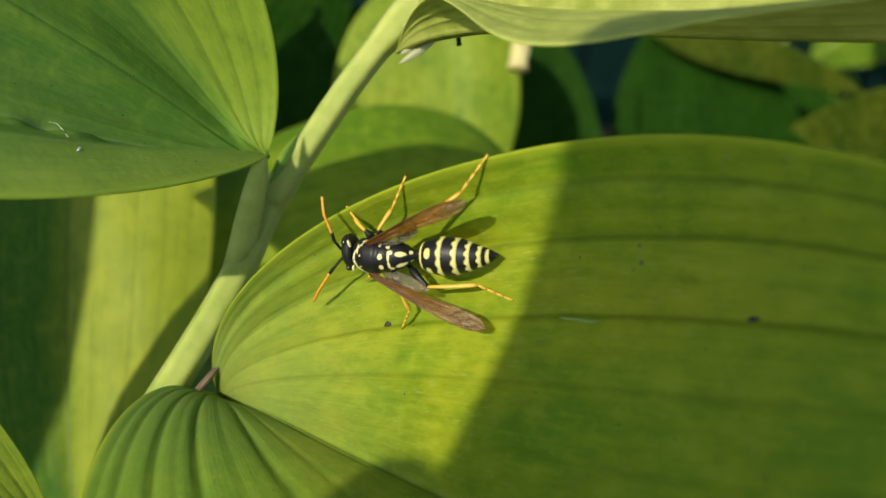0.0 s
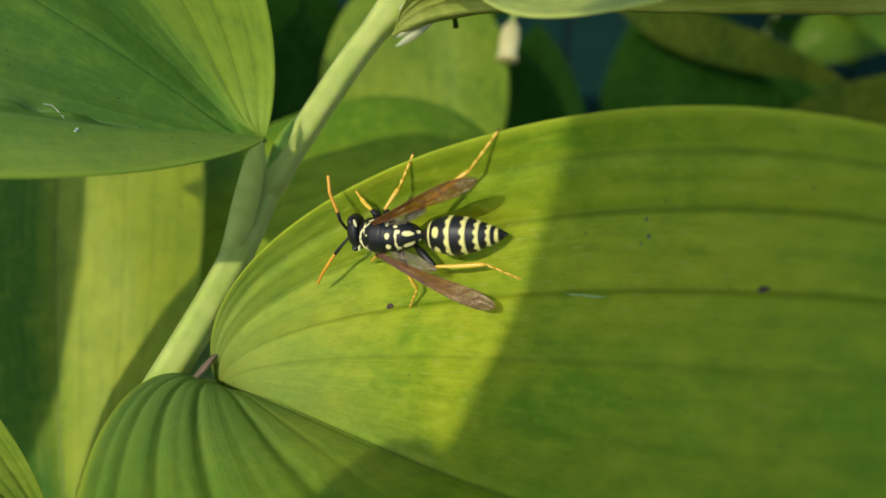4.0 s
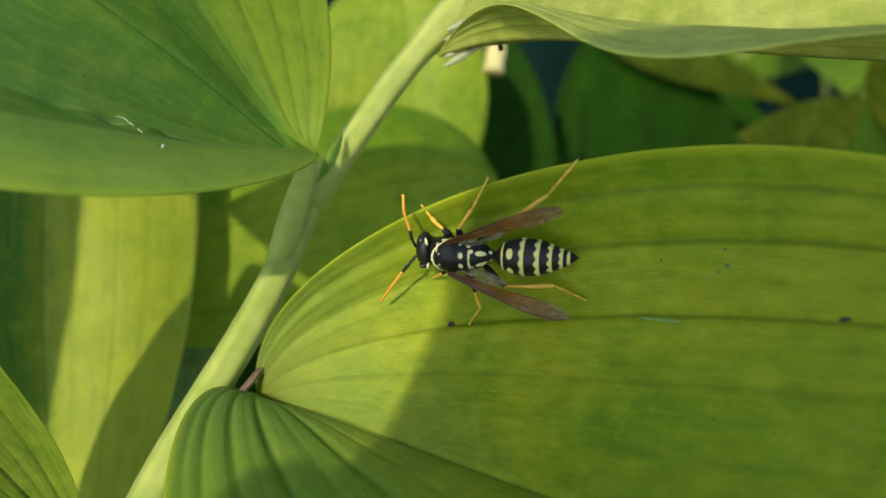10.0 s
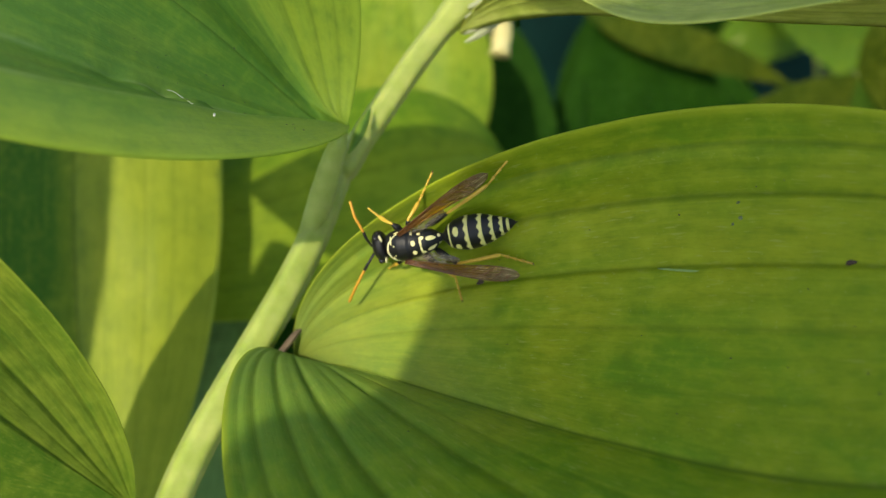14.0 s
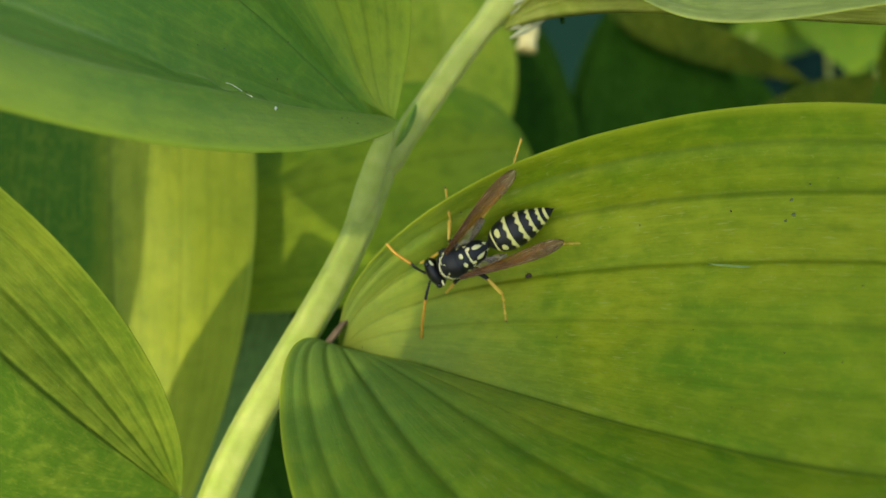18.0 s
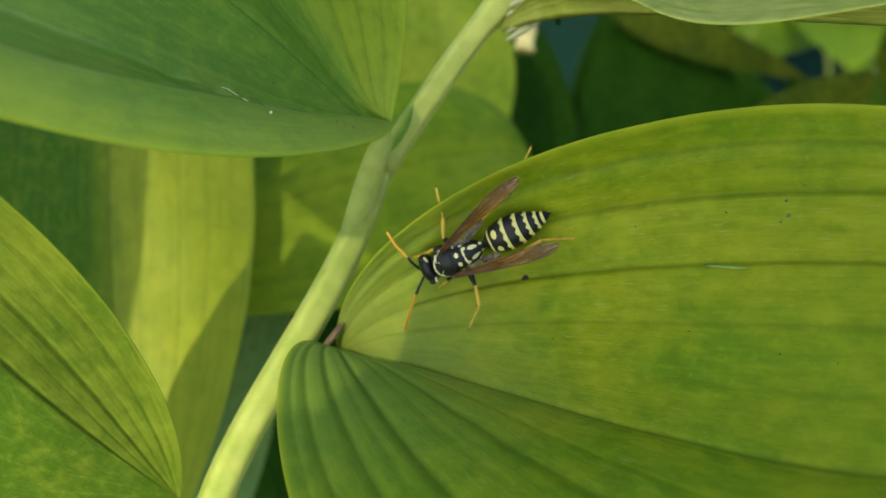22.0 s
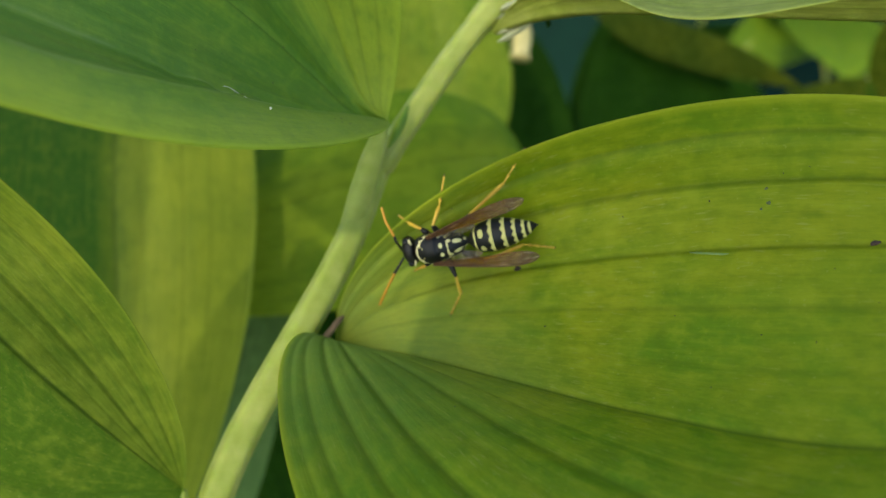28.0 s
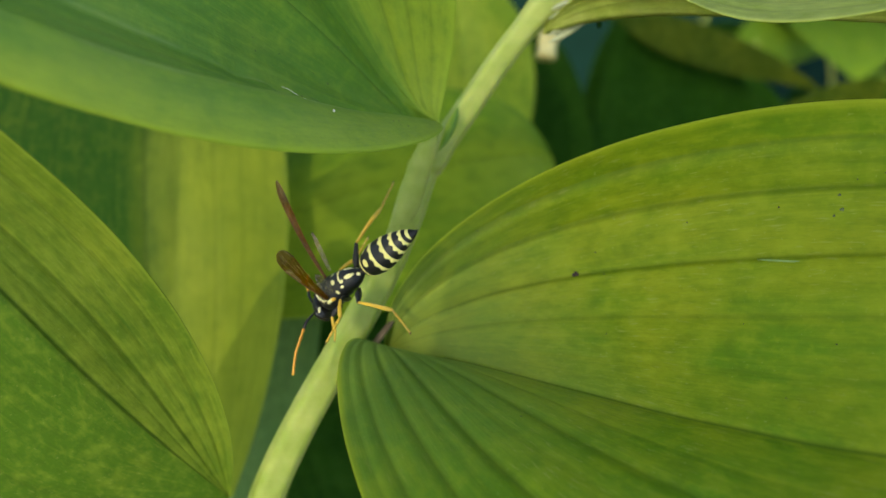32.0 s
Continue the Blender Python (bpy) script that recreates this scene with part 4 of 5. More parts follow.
speck(0.221, -0.0158, (0.20, 0.17, 0.05), SCAR, "small greyish spot on the leaf", "leaf spot", 0.0, 3)
speck(0.219, 0.005, (0.17, 0.12, 0.05), SCAR, "small greyish spot on the leaf", "leaf spot", 0.5, 4)
speck(0.211, -0.022, (0.13, 0.11, 0.05), SCAR, "small greyish spot on the leaf", "leaf spot", 0.9, 5)
speck(0.165, -0.083, (3.6, 0.10, 0.02), STREAK, "long faint greyish streak along a leaf vein", "leaf streak", -0.06, 6)
rng = random.Random(17)
for i in range(9):
    k = rng.random()
    speck(-0.29 - 0.2 * k + rng.uniform(-0.02, 0.02), 0.095 + 0.09 * k + rng.uniform(-0.012, 0.02), (rng.uniform(0.06, 0.14), 0.04, 0.03), DEBRIS, "minute dark grain on the leaf", "debris", rng.uniform(0, 3), i + 60, True)
rng = random.Random(5)
for i in range(22):
    speck(rng.uniform(-0.28, 0.42), rng.uniform(-0.27, 0.08), (rng.uniform(0.05, 0.1), rng.uniform(0.04, 0.08), 0.05), DEBRIS, "minute dark grain on the leaf", "debris", rng.uniform(0, 3), i)


# ---- the wasp ----
def ring_body(sections, n=40, k=24):
    """A rounded body along x: rows of x, half width, half height, height of the axis, in millimetres."""
    s = np.array(sections, float)
    s = s[np.argsort(-s[:, 0])]
    v = np.linspace(0, 1, k)
    at_v = (s[0, 0] - s[:, 0]) / (s[0, 0] - s[-1, 0])
    rows = np.stack([np.interp(v, at_v, s[:, c]) for c in range(4)], 1)
    verts, uv = [], []
    for i, (x, ry, rz, zc) in enumerate(rows):
        for j in range(n + 1):
            a = 2 * math.pi * j / n - math.pi / 2
            verts.append((x * 0.001, -ry * math.cos(a) * 0.001, (zc + rz * math.sin(a)) * 0.001))
            uv.append((j / n, i / (k - 1)))
    m = n + 1
    faces = [(i * m + j, i * m + j + 1, (i + 1) * m + j + 1, (i + 1) * m + j) for i in range(k - 1) for j in range(n)]
    faces += [tuple(range(m - 2, -1, -1)), tuple((k - 1) * m + j for j in range(n))]
    return np.array(verts), faces, np.array(uv)


def limb(points, radii, n=10):
    return tube(np.array(points, float) * 0.001, np.array(radii, float) * 0.001, n)


def patch(parent, x, y, z, size, turn=0.0, tilt=0.0, material=None, name="patch"):
    m = Euler((tilt, 0, turn)).to_matrix()
    return part(name, blob((x * 0.001, y * 0.001, z * 0.001), [np.array(m.col[i]) for i in range(3)], [s * 0.001 for s in size], 12), material or PALE_YELLOW, parent, "pale yellow marking")


wasp = thing("wasp", (0, 0, 0), "black and yellow paper wasp with amber wings and orange antennae", "wasp")

THORAX_MARKS = banded_material("thorax_chitin", 2.0, 0.0, 1, tuple(
    spot for side in (-1, 1) for spot in (
        (0.5 + 0.060 * side, 0.528, 0.034, 0.036), (0.5 + 0.055 * side, 0.638, 0.062, 0.018), (0.5 + 0.105 * side, 0.66, 0.026, 0.042),
        (0.5 + 0.085 * side, 0.80, 0.038, 0.078), (0.5 + 0.15 * side, 0.915, 0.06, 0.025), (0.5 + 0.055 * side, 0.21, 0.010, 0.012),
        (0.5 + 0.12 * side, 0.165, 0.06, 0.014), (0.5 + 0.20 * side, 0.30, 0.02, 0.09), (0.5 + 0.19 * side, 0.50, 0.03, 0.025), (0.5 + 0.17 * side, 0.62, 0.02, 0.03))), ((0.70, 0.62, 0.24, 1), (0.78, 0.72, 0.36, 1)))
thorax = part("thorax", ring_body([(6.05, 0.45, 0.45, 2.3), (5.8, 1.1, 0.95, 2.35), (5.3, 1.45, 1.3, 2.5), (4.4, 1.66, 1.52, 2.6), (3.5, 1.62, 1.52, 2.62), (3.15, 1.45, 1.36, 2.6), (2.8, 1.42, 1.42, 2.58), (2.4, 1.36, 1.34, 2.52), (2.2, 1.28, 1.24, 2.5),
                                     (1.6, 1.25, 1.2, 2.4), (0.9, 1.0, 0.95, 2.25), (0.35, 0.5, 0.55, 2.1), (-0.2, 0.2, 0.25, 2.0)], 56, 56), THORAX_MARKS, wasp, "black thorax with pale yellow markings")
for side in (-1, 1):
    part("collar_stripe", limb(smooth_line([(5.5, 0.05 * side, 3.70), (5.3, 0.7 * side, 3.58), (4.75, 1.22 * side, 3.35), (4.0, 1.58 * side, 3.05)]), [0.12] * 19), PALE_YELLOW, thorax)
    patch(thorax, 3.75, 1.6 * side, 3.0, (0.28, 0.18, 0.22), 0.0, 0, LEG_YELLOW, "wing_scale")

head = part("head", ring_body([(6.25, 0.6, 0.6, 2.2), (6.35, 1.3, 1.05, 2.2), (6.6, 1.56, 1.3, 2.15), (7.0, 1.6, 1.35, 2.05), (7.4, 1.42, 1.2, 1.9), (7.68, 1.05, 0.9, 1.75), (7.8, 0.45, 0.4, 1.6)], 40, 24), CHITIN, wasp, "wide black head")
head.location = (-0.0003, 0, 0)
part("mouth", ring_body([(7.2, 0.7, 0.3, 0.95), (7.5, 0.75, 0.5, 1.0), (7.85, 0.55, 0.45, 1.0), (8.05, 0.2, 0.2, 0.95)], 20, 10), YELLOW, head)
for side in (-1, 1):
    part("eye", blob((0.0070, 0.00128 * side, 0.0022), np.eye(3), (0.00048, 0.00042, 0.00098), 18), EYE_MAT, head, "dark kidney-shaped compound eye")
    patch(head, 6.5, 1.15 * side, 2.92, (0.13, 0.42, 0.16), -0.2 * side, 0)
    patch(head, 7.85, 0.35 * side, 1.9, (0.08, 0.2, 0.12), 0, 0)
antennae = []
for side, bend, tip in ((-1, (7.9, -2.3, 3.2), (8.5, -5.6, 2.7)), (1, (9.1, 1.9, 3.0), (12.2, 5.6, 2.2))):
    root = (7.7, 0.45 * side, 2.6)
    antennae.append(part("antenna", limb(smooth_line([root, tuple(np.array(root) * 0.4 + np.array(bend) * 0.6 + (0, 0, 0.25)), bend]), [0.13] * 6 + [0.16] * 7), CHITIN, head, "black and orange antenna"))
    mid_a = tuple(np.array(bend) * 0.5 + np.array(tip) * 0.5 + (0.15, 0.12 * side, 0.25))
    part("flagellum", limb(smooth_line([bend, mid_a, tip], 10), [0.14 + 0.03 * math.sin(i * 2.1) for i in range(20)] + [0.08], 10), ORANGE, antennae[-1], "orange ringed tip of the antenna")

# abdomen: each plate overlaps the next
PLATES = [(0.1, -0.95), (-0.45, -2.85), (-2.75, -4.2), (-4.1, -5.25), (-5.15, -6.15), (-6.05, -7.35)]
WIDTH = [(0.1, 0.25), (-0.2, 0.55), (-0.6, 1.05), (-1.3, 1.44), (-2.3, 1.64), (-2.85, 1.67), (-3.6, 1.61), (-4.2, 1.49), (-4.8, 1.33), (-5.25, 1.16), (-5.8, 0.95), (-6.2, 0.8), (-6.8, 0.5), (-7.2, 0.2), (-7.35, 0.05)]
BANDS = [banded_material("plate_waist", 0.80, 0.02, 4), banded_material("plate_spotted", 0.82, 0.035, 11, ((0.415, 0.47, 0.054, 0.135), (0.60, 0.48, 0.05, 0.13))),
         banded_material("plate_banded", 0.71, 0.07, 11), banded_material("plate_banded_rear", 0.69, 0.08, 11), banded_material("plate_banded_small", 0.68, 0.07, 9), banded_material("plate_tip", 2.0, 0.0, 3, ((0.5, 0.42, 0.30, 0.11),))]
for i, (x0, x1) in enumerate(PLATES):
    rows = []
    for s in np.linspace(0, 1, 12):
        x = x0 + (x1 - x0) * s
        wy = float(np.interp(-x, [-a for a, _ in WIDTH], [b for _, b in WIDTH])) * 1.04
        lip = 1.0 + 0.035 * s - 0.03 * (s > 0.95)
        rows.append((x, wy * lip, wy * 0.88 * lip, 2.0 + 0.09 * (x + 2) - (0.25 if x < -6 else 0) * (-x - 6)))
    part("abdomen_plate", ring_body(rows, 64, 30), BANDS[i], wasp, "black abdomen plate with a scalloped yellow band")
part("sting_sheath", limb([(-7.1, 0, 1.35), (-7.35, 0, 1.27), (-7.55, 0, 1.2)], [0.14, 0.09, 0.02]), CHITIN, wasp)


# wings, folded lengthwise, hinged at the wing scales
def wing(side, label):
    n, k, ln = 46, 15, 11.6
    top = np.zeros((n, k, 3))
    for i in range(n):
        s = i / (n - 1)
        half = 0.76 * (0.22 + 0.78 * min(1, s / 0.72) ** 1.1) * math.sqrt(max(0.01, 1 - max(0, (s - 0.76) / 0.24) ** 2.4))
        for j in range(k):
            c = j / (k - 1) * 2 - 1
            fold = 0.05 * math.cos(c * 5.5) + 0.05 * max(0.0, s - 0.5) * math.sin(c * 9 + s * 14)
            top[i, j] = (-ln * s, side * (half * c + 0.25 * s + 0.22 * math.sin(math.pi * s)), 0.25 * s + 0.9 * s * (1 - s) + fold * min(1, s * 3) + 0.1)
    top *= 0.001
    ob = part("wing", sheet(top, top - (0, 0, 0.00003)), WING, wasp, label)
    for a, b, r in ((0.98, 0.94, 0.11), (0.72, 0.55, 0.08), (0.4, 0.3, 0.05), (0.05, 0.1, 0.055), (-0.4, -0.3, 0.05), (-0.95, -0.93, 0.06)):
        line = []
        for s in np.linspace(0.0, 0.93, 24):
            c = (a + (b - a) * s + 1) / 2 * (k - 1)
            i, j = s * (n - 1), c
            i0, j0 = int(i), min(int(j), k - 2)
            q = top[i0, j0] * (1 - (j - j0)) + top[i0, j0 + 1] * (j - j0)
            line.append(q + (0, 0, 0.00003))
        part("vein", tube(np.array(line), np.linspace(r, r * 0.5, 24) * 0.001, 6), VEIN, ob)
    for s, a, b in ((0.5, 0.7, -0.3), (0.6, 0.3, -0.9), (0.68, 0.6, 0.05), (0.75, 0.0, -0.9), (0.82, 0.5, -0.35), (0.88, 0.9, 0.2)):
        i = int(s * (n - 1))
        line = [top[i + int(w * 3), int((a + (b - a) * w + 1) / 2 * (k - 1))] + (0, 0, 0.00003) for w in np.linspace(0, 1, 8)]
        part("vein", tube(np.array(line), np.full(8, 0.00006), 6), VEIN, ob)
    small = np.zeros((24, 9, 3))
    for i in range(24):
        s = i / 23
        for j in range(9):
            c = j / 8 * 2 - 1
            small[i, j] = (-0.8 - 4.6 * s, side * (0.55 * math.sin(math.pi * min(1, s * 0.9 + 0.08)) ** 0.6 * c - 0.65 - 0.1 * s), -0.2 + 0.1 * math.cos(c * 4))
    small *= 0.001
    part("hind_wing", sheet(small, small - (0, 0, 0.00003)), HIND_WING, ob)
    return ob


wing_right = wing(-1, "amber-brown folded wing with dark veins")
wing_left = wing(1, "amber-brown folded wing with dark veins")


# legs: coxa and thigh black, shin and foot yellow, foot in segments
TOES = []


def leg(root, knee, ankle, toe, label="black and yellow jointed leg"):
    """All joints in the wasp's space; the leg's own origin is its root."""
    r, k, a, t = (np.array(q, float) for q in (root, knee, ankle, toe))
    ob = part("leg", limb(smooth_line([(0, 0, 0), tuple((k - r) * 0.5 + (0, 0, 0.12)), tuple(k - r)]), [0.20] * 2 + [0.26, 0.32, 0.35, 0.36, 0.35, 0.33, 0.30, 0.27, 0.24, 0.21, 0.19]), CHITIN, wasp, label)
    ob.location = r * 0.001
    bow = (k + a) / 2 - r + (0, 0, 0.12)
    part("shin", limb(smooth_line([tuple(k - r), tuple(bow), tuple(a - r)]), [0.12, 0.15, 0.16, 0.17, 0.18, 0.18, 0.19, 0.20, 0.21, 0.22, 0.22, 0.20, 0.14]), LEG_YELLOW, ob, "yellow shin")
    part("spur", limb([tuple(a - r), tuple(a - r + (t - a) * 0.18 + (0, 0, -0.15))], [0.08, 0.02], 6), VEIN, ob)
    for i in range(4):
        p0, p1 = a + (t - a) * i / 4 - r, a + (t - a) * (i + 1) / 4 - r
        part("foot_joint", limb([tuple(p0), tuple(p0 * 0.5 + p1 * 0.5), tuple(p1)], [0.08, 0.11, 0.165 - 0.015 * i], 8), LEG_YELLOW, ob)
    for w in (-0.12, 0.12):
        part("claw", limb([tuple(t - r), tuple(t - r + (t - a) * 0.06 + (0.1 * w, w, 0.02))], [0.07, 0.03], 6), VEIN, ob)
    TOES.append(toe)
    return ob


legs = [leg((4.2, -1.3, 1.6), (4.8, -2.2, 2.1), (6.37, -2.8, 0.9), (7.47, -3.6, 0.15)),
        leg((3.2, -1.3, 1.5), (3.3, -2.4, 2.4), (2.3, -3.9, 1.1), (0.92, -6.7, 0.15)),
        leg((1.6, -1.2, 1.5), (-0.7, -3.1, 2.6), (-4.6, -5.7, 1.2), (-7.05, -8.73, 0.15)),
        leg((4.2, 1.3, 1.6), (5.2, 2.4, 1.9), (5.9, 3.1, 0.9), (6.8, 3.9, 0.15)),
        leg((3.0, 1.3, 1.5), (1.9, 3.7, 2.5), (1.7, 5.7, 1.6), (3.1, 8.0, 0.9)),
        leg((1.4, 1.2, 1.5), (-1.0, 2.8, 2.4), (-5.3, 2.7, 1.1), (-8.1, 4.3, 0.15))]


# ---- what moves ----
def stand(place, heading, normal):
    """The pose of the wasp in the world: where its feet are, which way it heads, and the way up from the leaf."""
    x = (PLANT.to_3x3() @ Vector(heading)).normalized()
    z = (PLANT.to_3x3() @ Vector(normal)).normalized()
    y = z.cross(x).normalized()
    z = x.cross(y)
    m = Matrix((x, y, z)).transposed().to_4x4()
    m.translation = at(*place)
    return m


WASP_ROWS = [
    (0.0, (-1.4, 0.3, -75.6), (-0.91, 0.05, -0.41), (-0.39, -0.42, 0.82)),
    (1.0, (-1.3, 0.7, -75.4), (-0.92, 0.06, -0.4), (-0.38, -0.43, 0.82)),
    (2.0, (-1.4, 0.3, -75.6), (-0.91, 0.07, -0.4), (-0.39, -0.43, 0.82)),
    (3.0, (-1.2, 0.2, -75.5), (-0.91, 0.06, -0.41), (-0.4, -0.42, 0.82)),
    (6.0, (-1.0, 0.6, -75.3), (-0.91, 0.06, -0.41), (-0.4, -0.42, 0.82)),
    (7.0, (-1.4, 0.7, -75.4), (-0.91, 0.06, -0.4), (-0.39, -0.43, 0.82)),
    (8.0, (-1.2, 0.6, -75.3), (-0.91, 0.06, -0.41), (-0.39, -0.42, 0.82)),
    (9.0, (-1.3, 0.6, -75.5), (-0.91, 0.03, -0.42), (-0.39, -0.42, 0.82)),
    (10.0, (-1.3, 0.4, -75.5), (-0.91, 0.07, -0.41), (-0.4, -0.41, 0.82)),
    (10.5, (-1.4, 0.7, -75.4), (-0.91, 0.08, -0.4), (-0.39, -0.43, 0.81)),
    (11.0, (-1.7, 0.8, -74.6), (-0.89, 0.4, -0.2), (-0.38, -0.44, 0.82)),
    (11.3, (-2.1, 1.7, -74.7), (-0.84, 0.51, -0.17), (-0.42, -0.44, 0.79)),
    (11.6, (-2.6, 1.4, -74.9), (-0.79, 0.6, -0.09), (-0.42, -0.43, 0.8)),
    (12.0, (-2.8, 1.0, -75.1), (-0.93, 0.28, -0.23), (-0.34, -0.47, 0.82)),
    (12.4, (-3.1, 0.3, -76.4), (-0.92, 0.06, -0.39), (-0.37, -0.43, 0.82)),
    (12.8, (-5.5, -0.4, -78.4), (-0.91, -0.17, -0.39), (-0.29, -0.42, 0.86)),
    (13.0, (-5.6, -1.3, -79.3), (-0.84, -0.27, -0.46), (-0.35, -0.36, 0.86)),
    (13.4, (-6.2, -1.1, -79.3), (-0.8, -0.35, -0.49), (-0.35, -0.38, 0.85)),
    (14.0, (-8.3, -1.5, -79.6), (-0.92, -0.14, -0.36), (-0.28, -0.42, 0.86)),
    (14.5, (-8.9, -1.9, -80.1), (-0.92, -0.17, -0.37), (-0.27, -0.41, 0.87)),
    (17.0, (-8.4, -2.6, -80.7), (-0.83, -0.37, -0.41), (-0.3, -0.32, 0.9)),
    (18.0, (-8.5, -3.1, -80.8), (-0.79, -0.45, -0.41), (-0.32, -0.27, 0.91)),
    (18.6, (-8.3, -3.1, -80.6), (-0.7, -0.56, -0.44), (-0.36, -0.26, 0.9)),
    (19.0, (-8.2, -3.2, -80.6), (-0.71, -0.55, -0.44), (-0.37, -0.24, 0.9)),
    (19.5, (-8.8, -2.7, -80.9), (-0.82, -0.4, -0.42), (-0.3, -0.32, 0.9)),
    (20.0, (-9.1, -2.4, -81.1), (-0.82, -0.36, -0.45), (-0.31, -0.37, 0.88)),
    (21.0, (-8.9, -2.6, -81.0), (-0.82, -0.38, -0.43), (-0.31, -0.34, 0.89)),
    (22.0, (-8.6, -2.8, -80.9), (-0.83, -0.39, -0.41), (-0.3, -0.31, 0.9)),
    (23.0, (-9.0, -2.7, -81.3), (-0.84, -0.34, -0.43), (-0.31, -0.35, 0.88)),
    (24.0, (-8.9, -2.6, -81.1), (-0.85, -0.32, -0.43), (-0.31, -0.36, 0.88)),
    (25.0, (-9.2, -2.6, -81.2), (-0.84, -0.34, -0.43), (-0.31, -0.36, 0.88)),
    (25.5, (-8.9, -2.7, -81.3), (-0.83, -0.34, -0.43), (-0.32, -0.35, 0.88)),
    (27.5, (-9.7, -2.8, -80.6), (-0.93, -0.11, -0.36), (-0.3, -0.38, 0.88)),
    (28.0, (-9.5, -3.1, -80.8), (-0.91, -0.16, -0.38), (-0.31, -0.36, 0.88)),
    (29.0, (-9.4, -3.1, -80.9), (-0.89, -0.21, -0.41), (-0.33, -0.35, 0.88)),
    (29.4, (-9.4, -3.1, -80.9), (-0.89, -0.21, -0.41), (-0.33, -0.35, 0.88)),
    (29.8, (-9.4, -4.5, -81.5), (-0.79, -0.45, -0.42), (-0.37, -0.2, 0.91)),
    (30.0, (-9.4, -3.9, -81.4), (-0.69, -0.58, -0.43), (-0.37, -0.23, 0.9)),
    (30.3, (-9.7, -3.1, -81.1), (-0.88, -0.24, -0.41), (-0.32, -0.35, 0.88)),
    (30.6, (-11.7, -3.8, -81.9), (-0.94, 0.08, -0.34), (-0.34, -0.38, 0.86)),
    (30.8, (-14.3, -4.8, -83.9), (-0.96, 0.1, -0.25), (-0.27, -0.5, 0.82)),
    (31.0, (-15.0, -5.2, -84.2), (-0.94, 0.28, -0.18), (-0.28, -0.39, 0.87)),
    (31.2, (-16.6, -6.4, -85.8), (-0.96, -0.01, -0.27), (-0.24, -0.49, 0.84)),
    (31.3, (-18.6, -6.5, -81.9), (-0.83, -0.1, -0.54), (-0.46, -0.42, 0.78)),
    (31.4, (-19.0, -3.9, -82.0), (-0.55, -0.63, -0.54), (-0.72, 0.03, 0.7)),
    (31.5, (-20.5, -2.8, -82.0), (-0.13, -0.83, -0.54), (-0.83, -0.21, 0.52)),
    (31.6, (-20.3, -3.4, -81.4), (-0.31, -0.78, -0.54), (-0.82, -0.06, 0.56)),
    (31.7, (-20.7, -3.9, -80.8), (-0.41, -0.74, -0.54), (-0.84, 0.07, 0.54)),
    (31.8, (-22.0, -4.7, -80.2), (-0.45, -0.71, -0.54), (-0.85, 0.17, 0.49)),
    (31.9, (-22.6, -5.9, -79.6), (-0.59, -0.6, -0.54), (-0.8, 0.34, 0.49)),
    (32.0, (-24.7, -6.9, -79.1), (-0.61, -0.58, -0.54), (-0.79, 0.42, 0.44)),
]
WING_ROLL = 40.0  # the outer margin of the left wing stands up
# seconds, spread of the right and of the left wing, lift of both, in degrees
WING_ROWS = [(0, 23, 28, 0), (3.5, 23, 28, 0), (6, 21, 26, 0), (9, 21, 22, 0), (10.5, 21, 22, 0), (11.3, 14, 26, 0), (12.0, 20, 24, 0), (12.8, 30, 22, 0), (13.0, 34, 22, 0), (13.4, 33, 22, 0),
             (14.0, 25, 22, 0), (14.5, 20, 20, 0), (17, 20, 16, 0), (18.6, 20, 14, 0), (20, 19, 14, 0), (23, 18, 13, 0), (25.5, 18, 13, 0), (27.5, 12, 12, 0), (29.4, 11, 12, 0), (30.0, 13, 12, 0), (30.3, 19, 16, 0),
             (30.6, 24, 24, 0), (30.8, 28, 32, 0), (31.0, 43, 58, 2), (31.2, 52, 60, 4), (31.3, 66, 74, 10), (31.4, 58, 62, 34), (31.6, 42, 44, 44), (31.8, 38, 40, 50), (32.0, 38, 40, 52)]
# seconds and swing in degrees of each leg about its root while it walks
LEG_SET = {0: ((0, 0), (14.5, 0), (17, 30), (22, 34), (25.5, 30), (27.5, 0), (32, 0)),
           1: ((0, 0), (10.5, 0), (13, 25), (14.5, -22), (17, 10), (22, 15), (25.5, 12), (27.5, 5), (32, 0)),
           2: ((0, 0), (10.5, 0), (11.2, 28), (11.6, 25), (12.1, 5), (13, -22), (14.5, -10), (22, -12), (27.5, -5), (29.4, -5), (30, -14), (31, -4), (31.6, 10), (32, 20)),
           3: ((0, 0), (10.5, 0), (14.5, -10), (17, -15), (25.5, -19), (32, -15)),
           4: ((0, 0), (12, 0), (13, 12), (14.5, 36), (17, 10), (18.5, 2), (20, -18), (22, -20), (25.5, -12), (28, -8), (32, -8)),
           5: ((0, 0), (12, 0), (13, -6), (14.5, 0), (22, 5), (29.4, 8), (30, 0), (31, -18), (31.6, -30), (32, -42))}
# seconds and the height in millimetres by which a foot is lifted to stand on the curved blade
LEG_LIFT = {4: ((0, 0.5), (6, 0.1), (9, 0.4), (10.5, 0), (12, 0), (13, 2.3), (14.5, 1.4), (17, 2.5), (20, 3.0), (25.5, 3.0), (28, 1.6), (29, 2), (30, 3), (32, 3)),
            5: ((0, 1.0), (10.5, 0.9), (12, 1.5), (13, 1.3), (17, 1.0), (19, 0.3), (20, 0.9), (25.5, 0.9), (28, 0.5), (30, 0), (32, 0))}
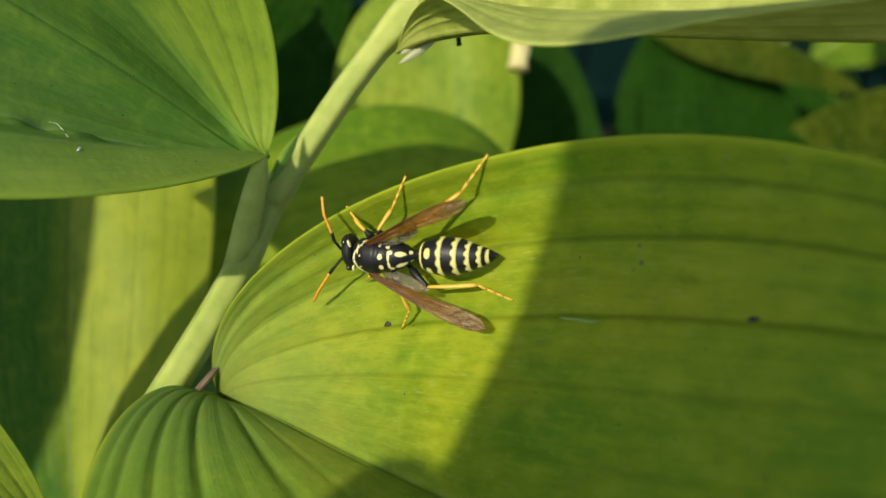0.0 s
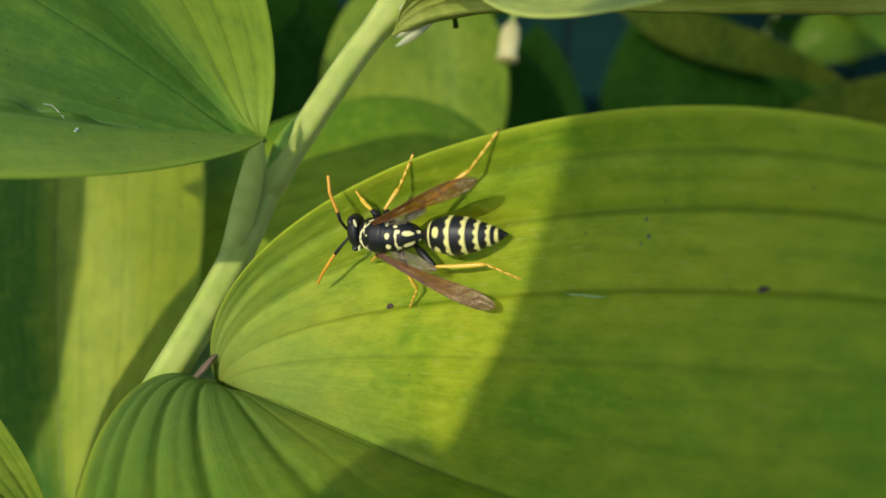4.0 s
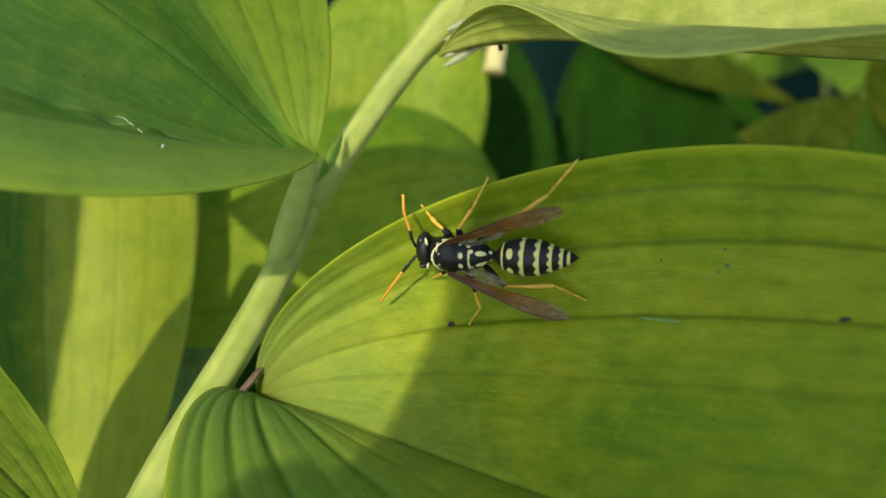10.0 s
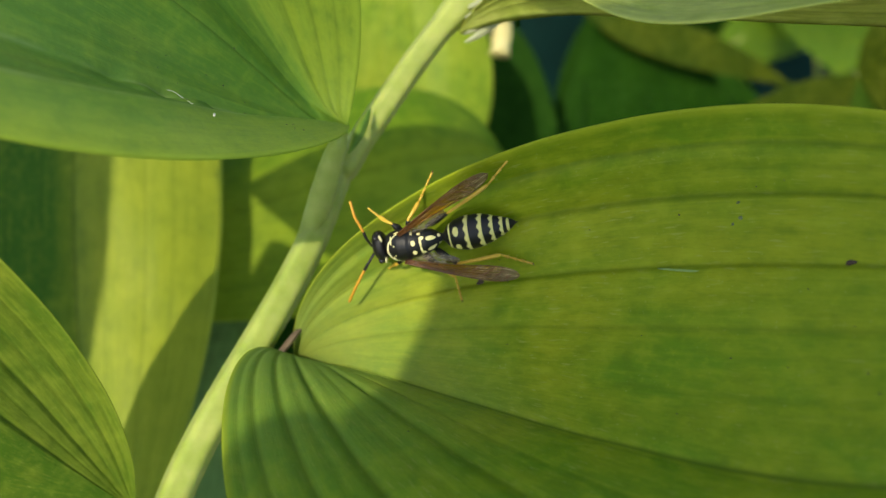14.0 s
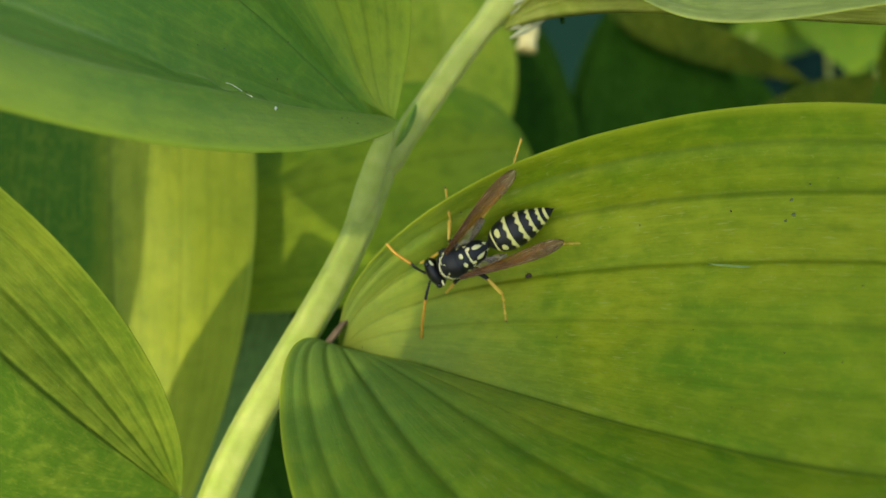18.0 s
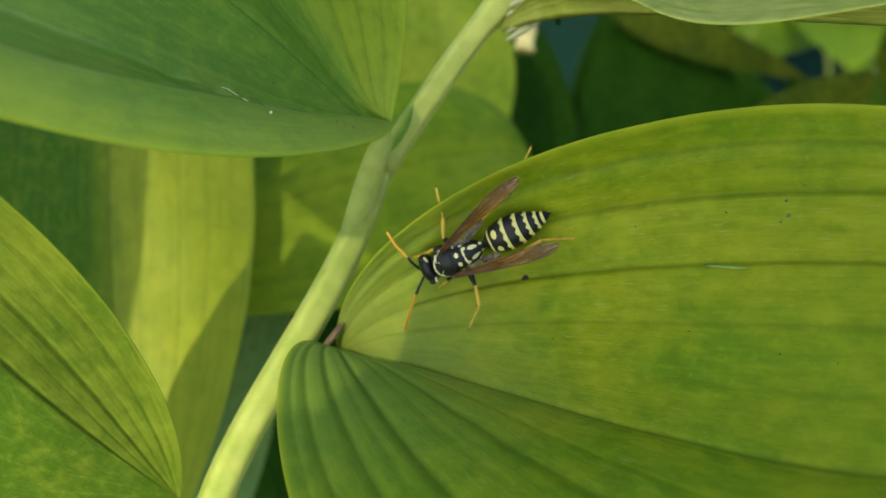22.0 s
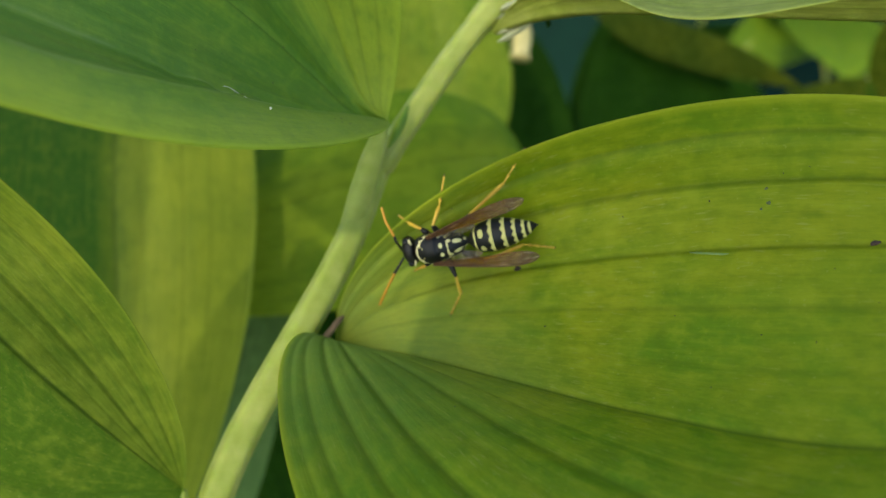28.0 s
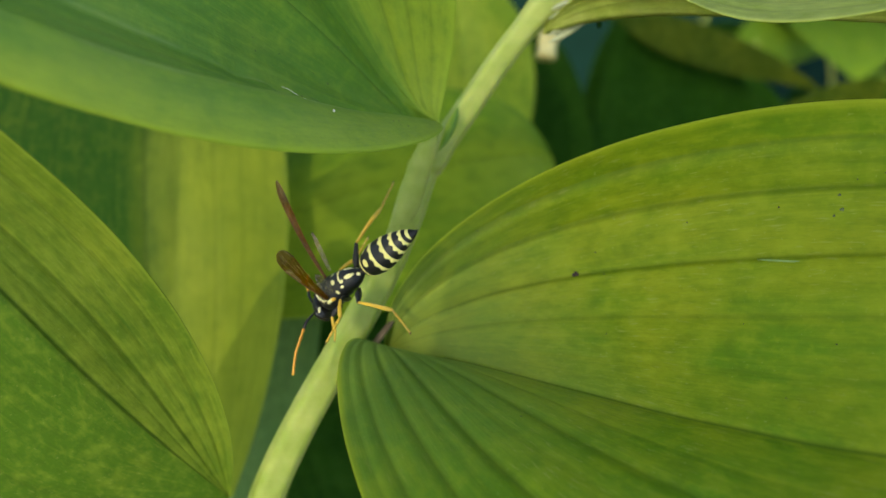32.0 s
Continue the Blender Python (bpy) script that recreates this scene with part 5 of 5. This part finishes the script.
# seconds and swing in degrees of the right and the left antenna
ANTENNA_SET = (((0, 0), (14.5, 0), (17, 26), (18, 14), (19, -4), (20, -8), (21, 2), (22, 4), (24, -5), (28, 0), (32, 0)),
               ((0, 0), (9, 0), (10, 4), (14.5, 0), (17, -6), (18.5, 6), (20, 10), (22, -6), (25, 0), (32, 0)))
STEPS = [(0, 0), (10.2, 0), (10.6, 1), (10.9, -1), (11.2, 1), (11.6, -1), (12.0, 1), (12.4, -1), (12.8, 1), (13.2, -1), (13.8, 0), (17.6, 0), (18.2, 0.6), (18.8, -0.6), (19.4, 0), (29.4, 0), (29.7, 1), (30.0, -1),
         (30.3, 1), (30.6, -1), (30.9, 1), (31.2, -1), (31.4, 1), (31.6, -1), (31.8, 1), (32, 0)]


wasp.scale = (0.94, 0.94, 0.94)


def motions():
    walk(wasp, [(t, stand(p, h, n)) for t, p, h, n in WASP_ROWS])
    for ob, side in ((wing_right, -1), (wing_left, 1)):
        rows = []
        for t, right, left, lift in WING_ROWS:
            spread = (right if side < 0 else left - 8)
            rows.append((t, Matrix.Translation((0.0041, 0.0015 * side, 0.0034)) @ pose(0, 0, 0, 0, 0, -spread * side) @ pose(0, 0, 0, 0, lift + 3, 0) @ pose(0, 0, 0, (WING_ROLL if t < 4 else 34) if side > 0 else -10, 0, 0)))
        walk(ob, rows)
    for i, ob in enumerate(legs):
        root = ob.location.copy()
        sign = 1 if i in (0, 2, 4) else -1
        held = LEG_SET.get(i, ((0, 0), (32, 0)))
        lift = LEG_LIFT.get(i, ((0, 0), (32, 0)))
        foot = Vector(TOES[i]) - root * 1000
        hinge = Vector((foot.y, -foot.x, 0)).normalized()
        rows = []
        for t in sorted({a for a, _ in STEPS + list(held) + list(lift)}):
            k, yaw, rise = (float(np.interp(t, [a for a, _ in line], [b for _, b in line])) for line in (STEPS, held, lift))
            rows.append((t, Matrix.Translation(root) @ pose(0, 0, 0, 0, 0, 9 * k * sign + yaw) @ Matrix.Rotation(math.asin(rise / foot.length), 4, hinge)))
        walk(ob, rows)
    for ob, rows in zip(antennae, ANTENNA_SET):
        p = Matrix.Translation((0.0077, 0.00045 * (-1 if ob is antennae[0] else 1), 0.0026))
        walk(ob, [(t, p @ pose(0, 0, 0, 0, 0, a) @ p.inverted()) for t, a in rows])
    fork = tree_limb.location.copy()
    walk(tree_limb, [(t, Matrix.Translation(fork) @ Matrix.Rotation(radians(-a), 4, limb_axis)) for t, a in DIMMING])
    foot = sunlit_stalk.location.copy()
    walk(sunlit_stalk, [(t, Matrix.Translation(foot) @ pose(0, 0, 0, 0, a, 0)) for t, a in LULL])
    foot = shade_stalk.location.copy()
    walk(shade_stalk, [(t, Matrix.Translation(foot) @ pose(0, 0, 0, 0, a, 0)) for t, a in SWAY])


LULL = [(0, 0.2), (3.5, 0.2), (5.5, 0), (32, 0)]
SWAY = [(0, 0), (3.5, 0), (6, -0.1), (8, -0.3), (10, -1.5), (11.3, -1.7), (13, -1.75), (14.5, -1.9), (17, -2.5), (22, -2.5), (24, -2.2), (28, -2.3), (30, -2.7), (32, -2.8)]
# seconds and turn of the added limb in degrees, dimming the sun like cloud
DIMMING = [(0, 0), (1.0, 0), (2.0, 10.5), (3.5, 12.5), (5.5, 13.6), (9, 13.0), (10.5, 9.3), (13, 9.5), (14.5, 11.5), (17, 17.0), (22, 17.0), (24, 15.5), (25, 15.5), (27.5, 18), (30, 19), (32, 19)]
motions()
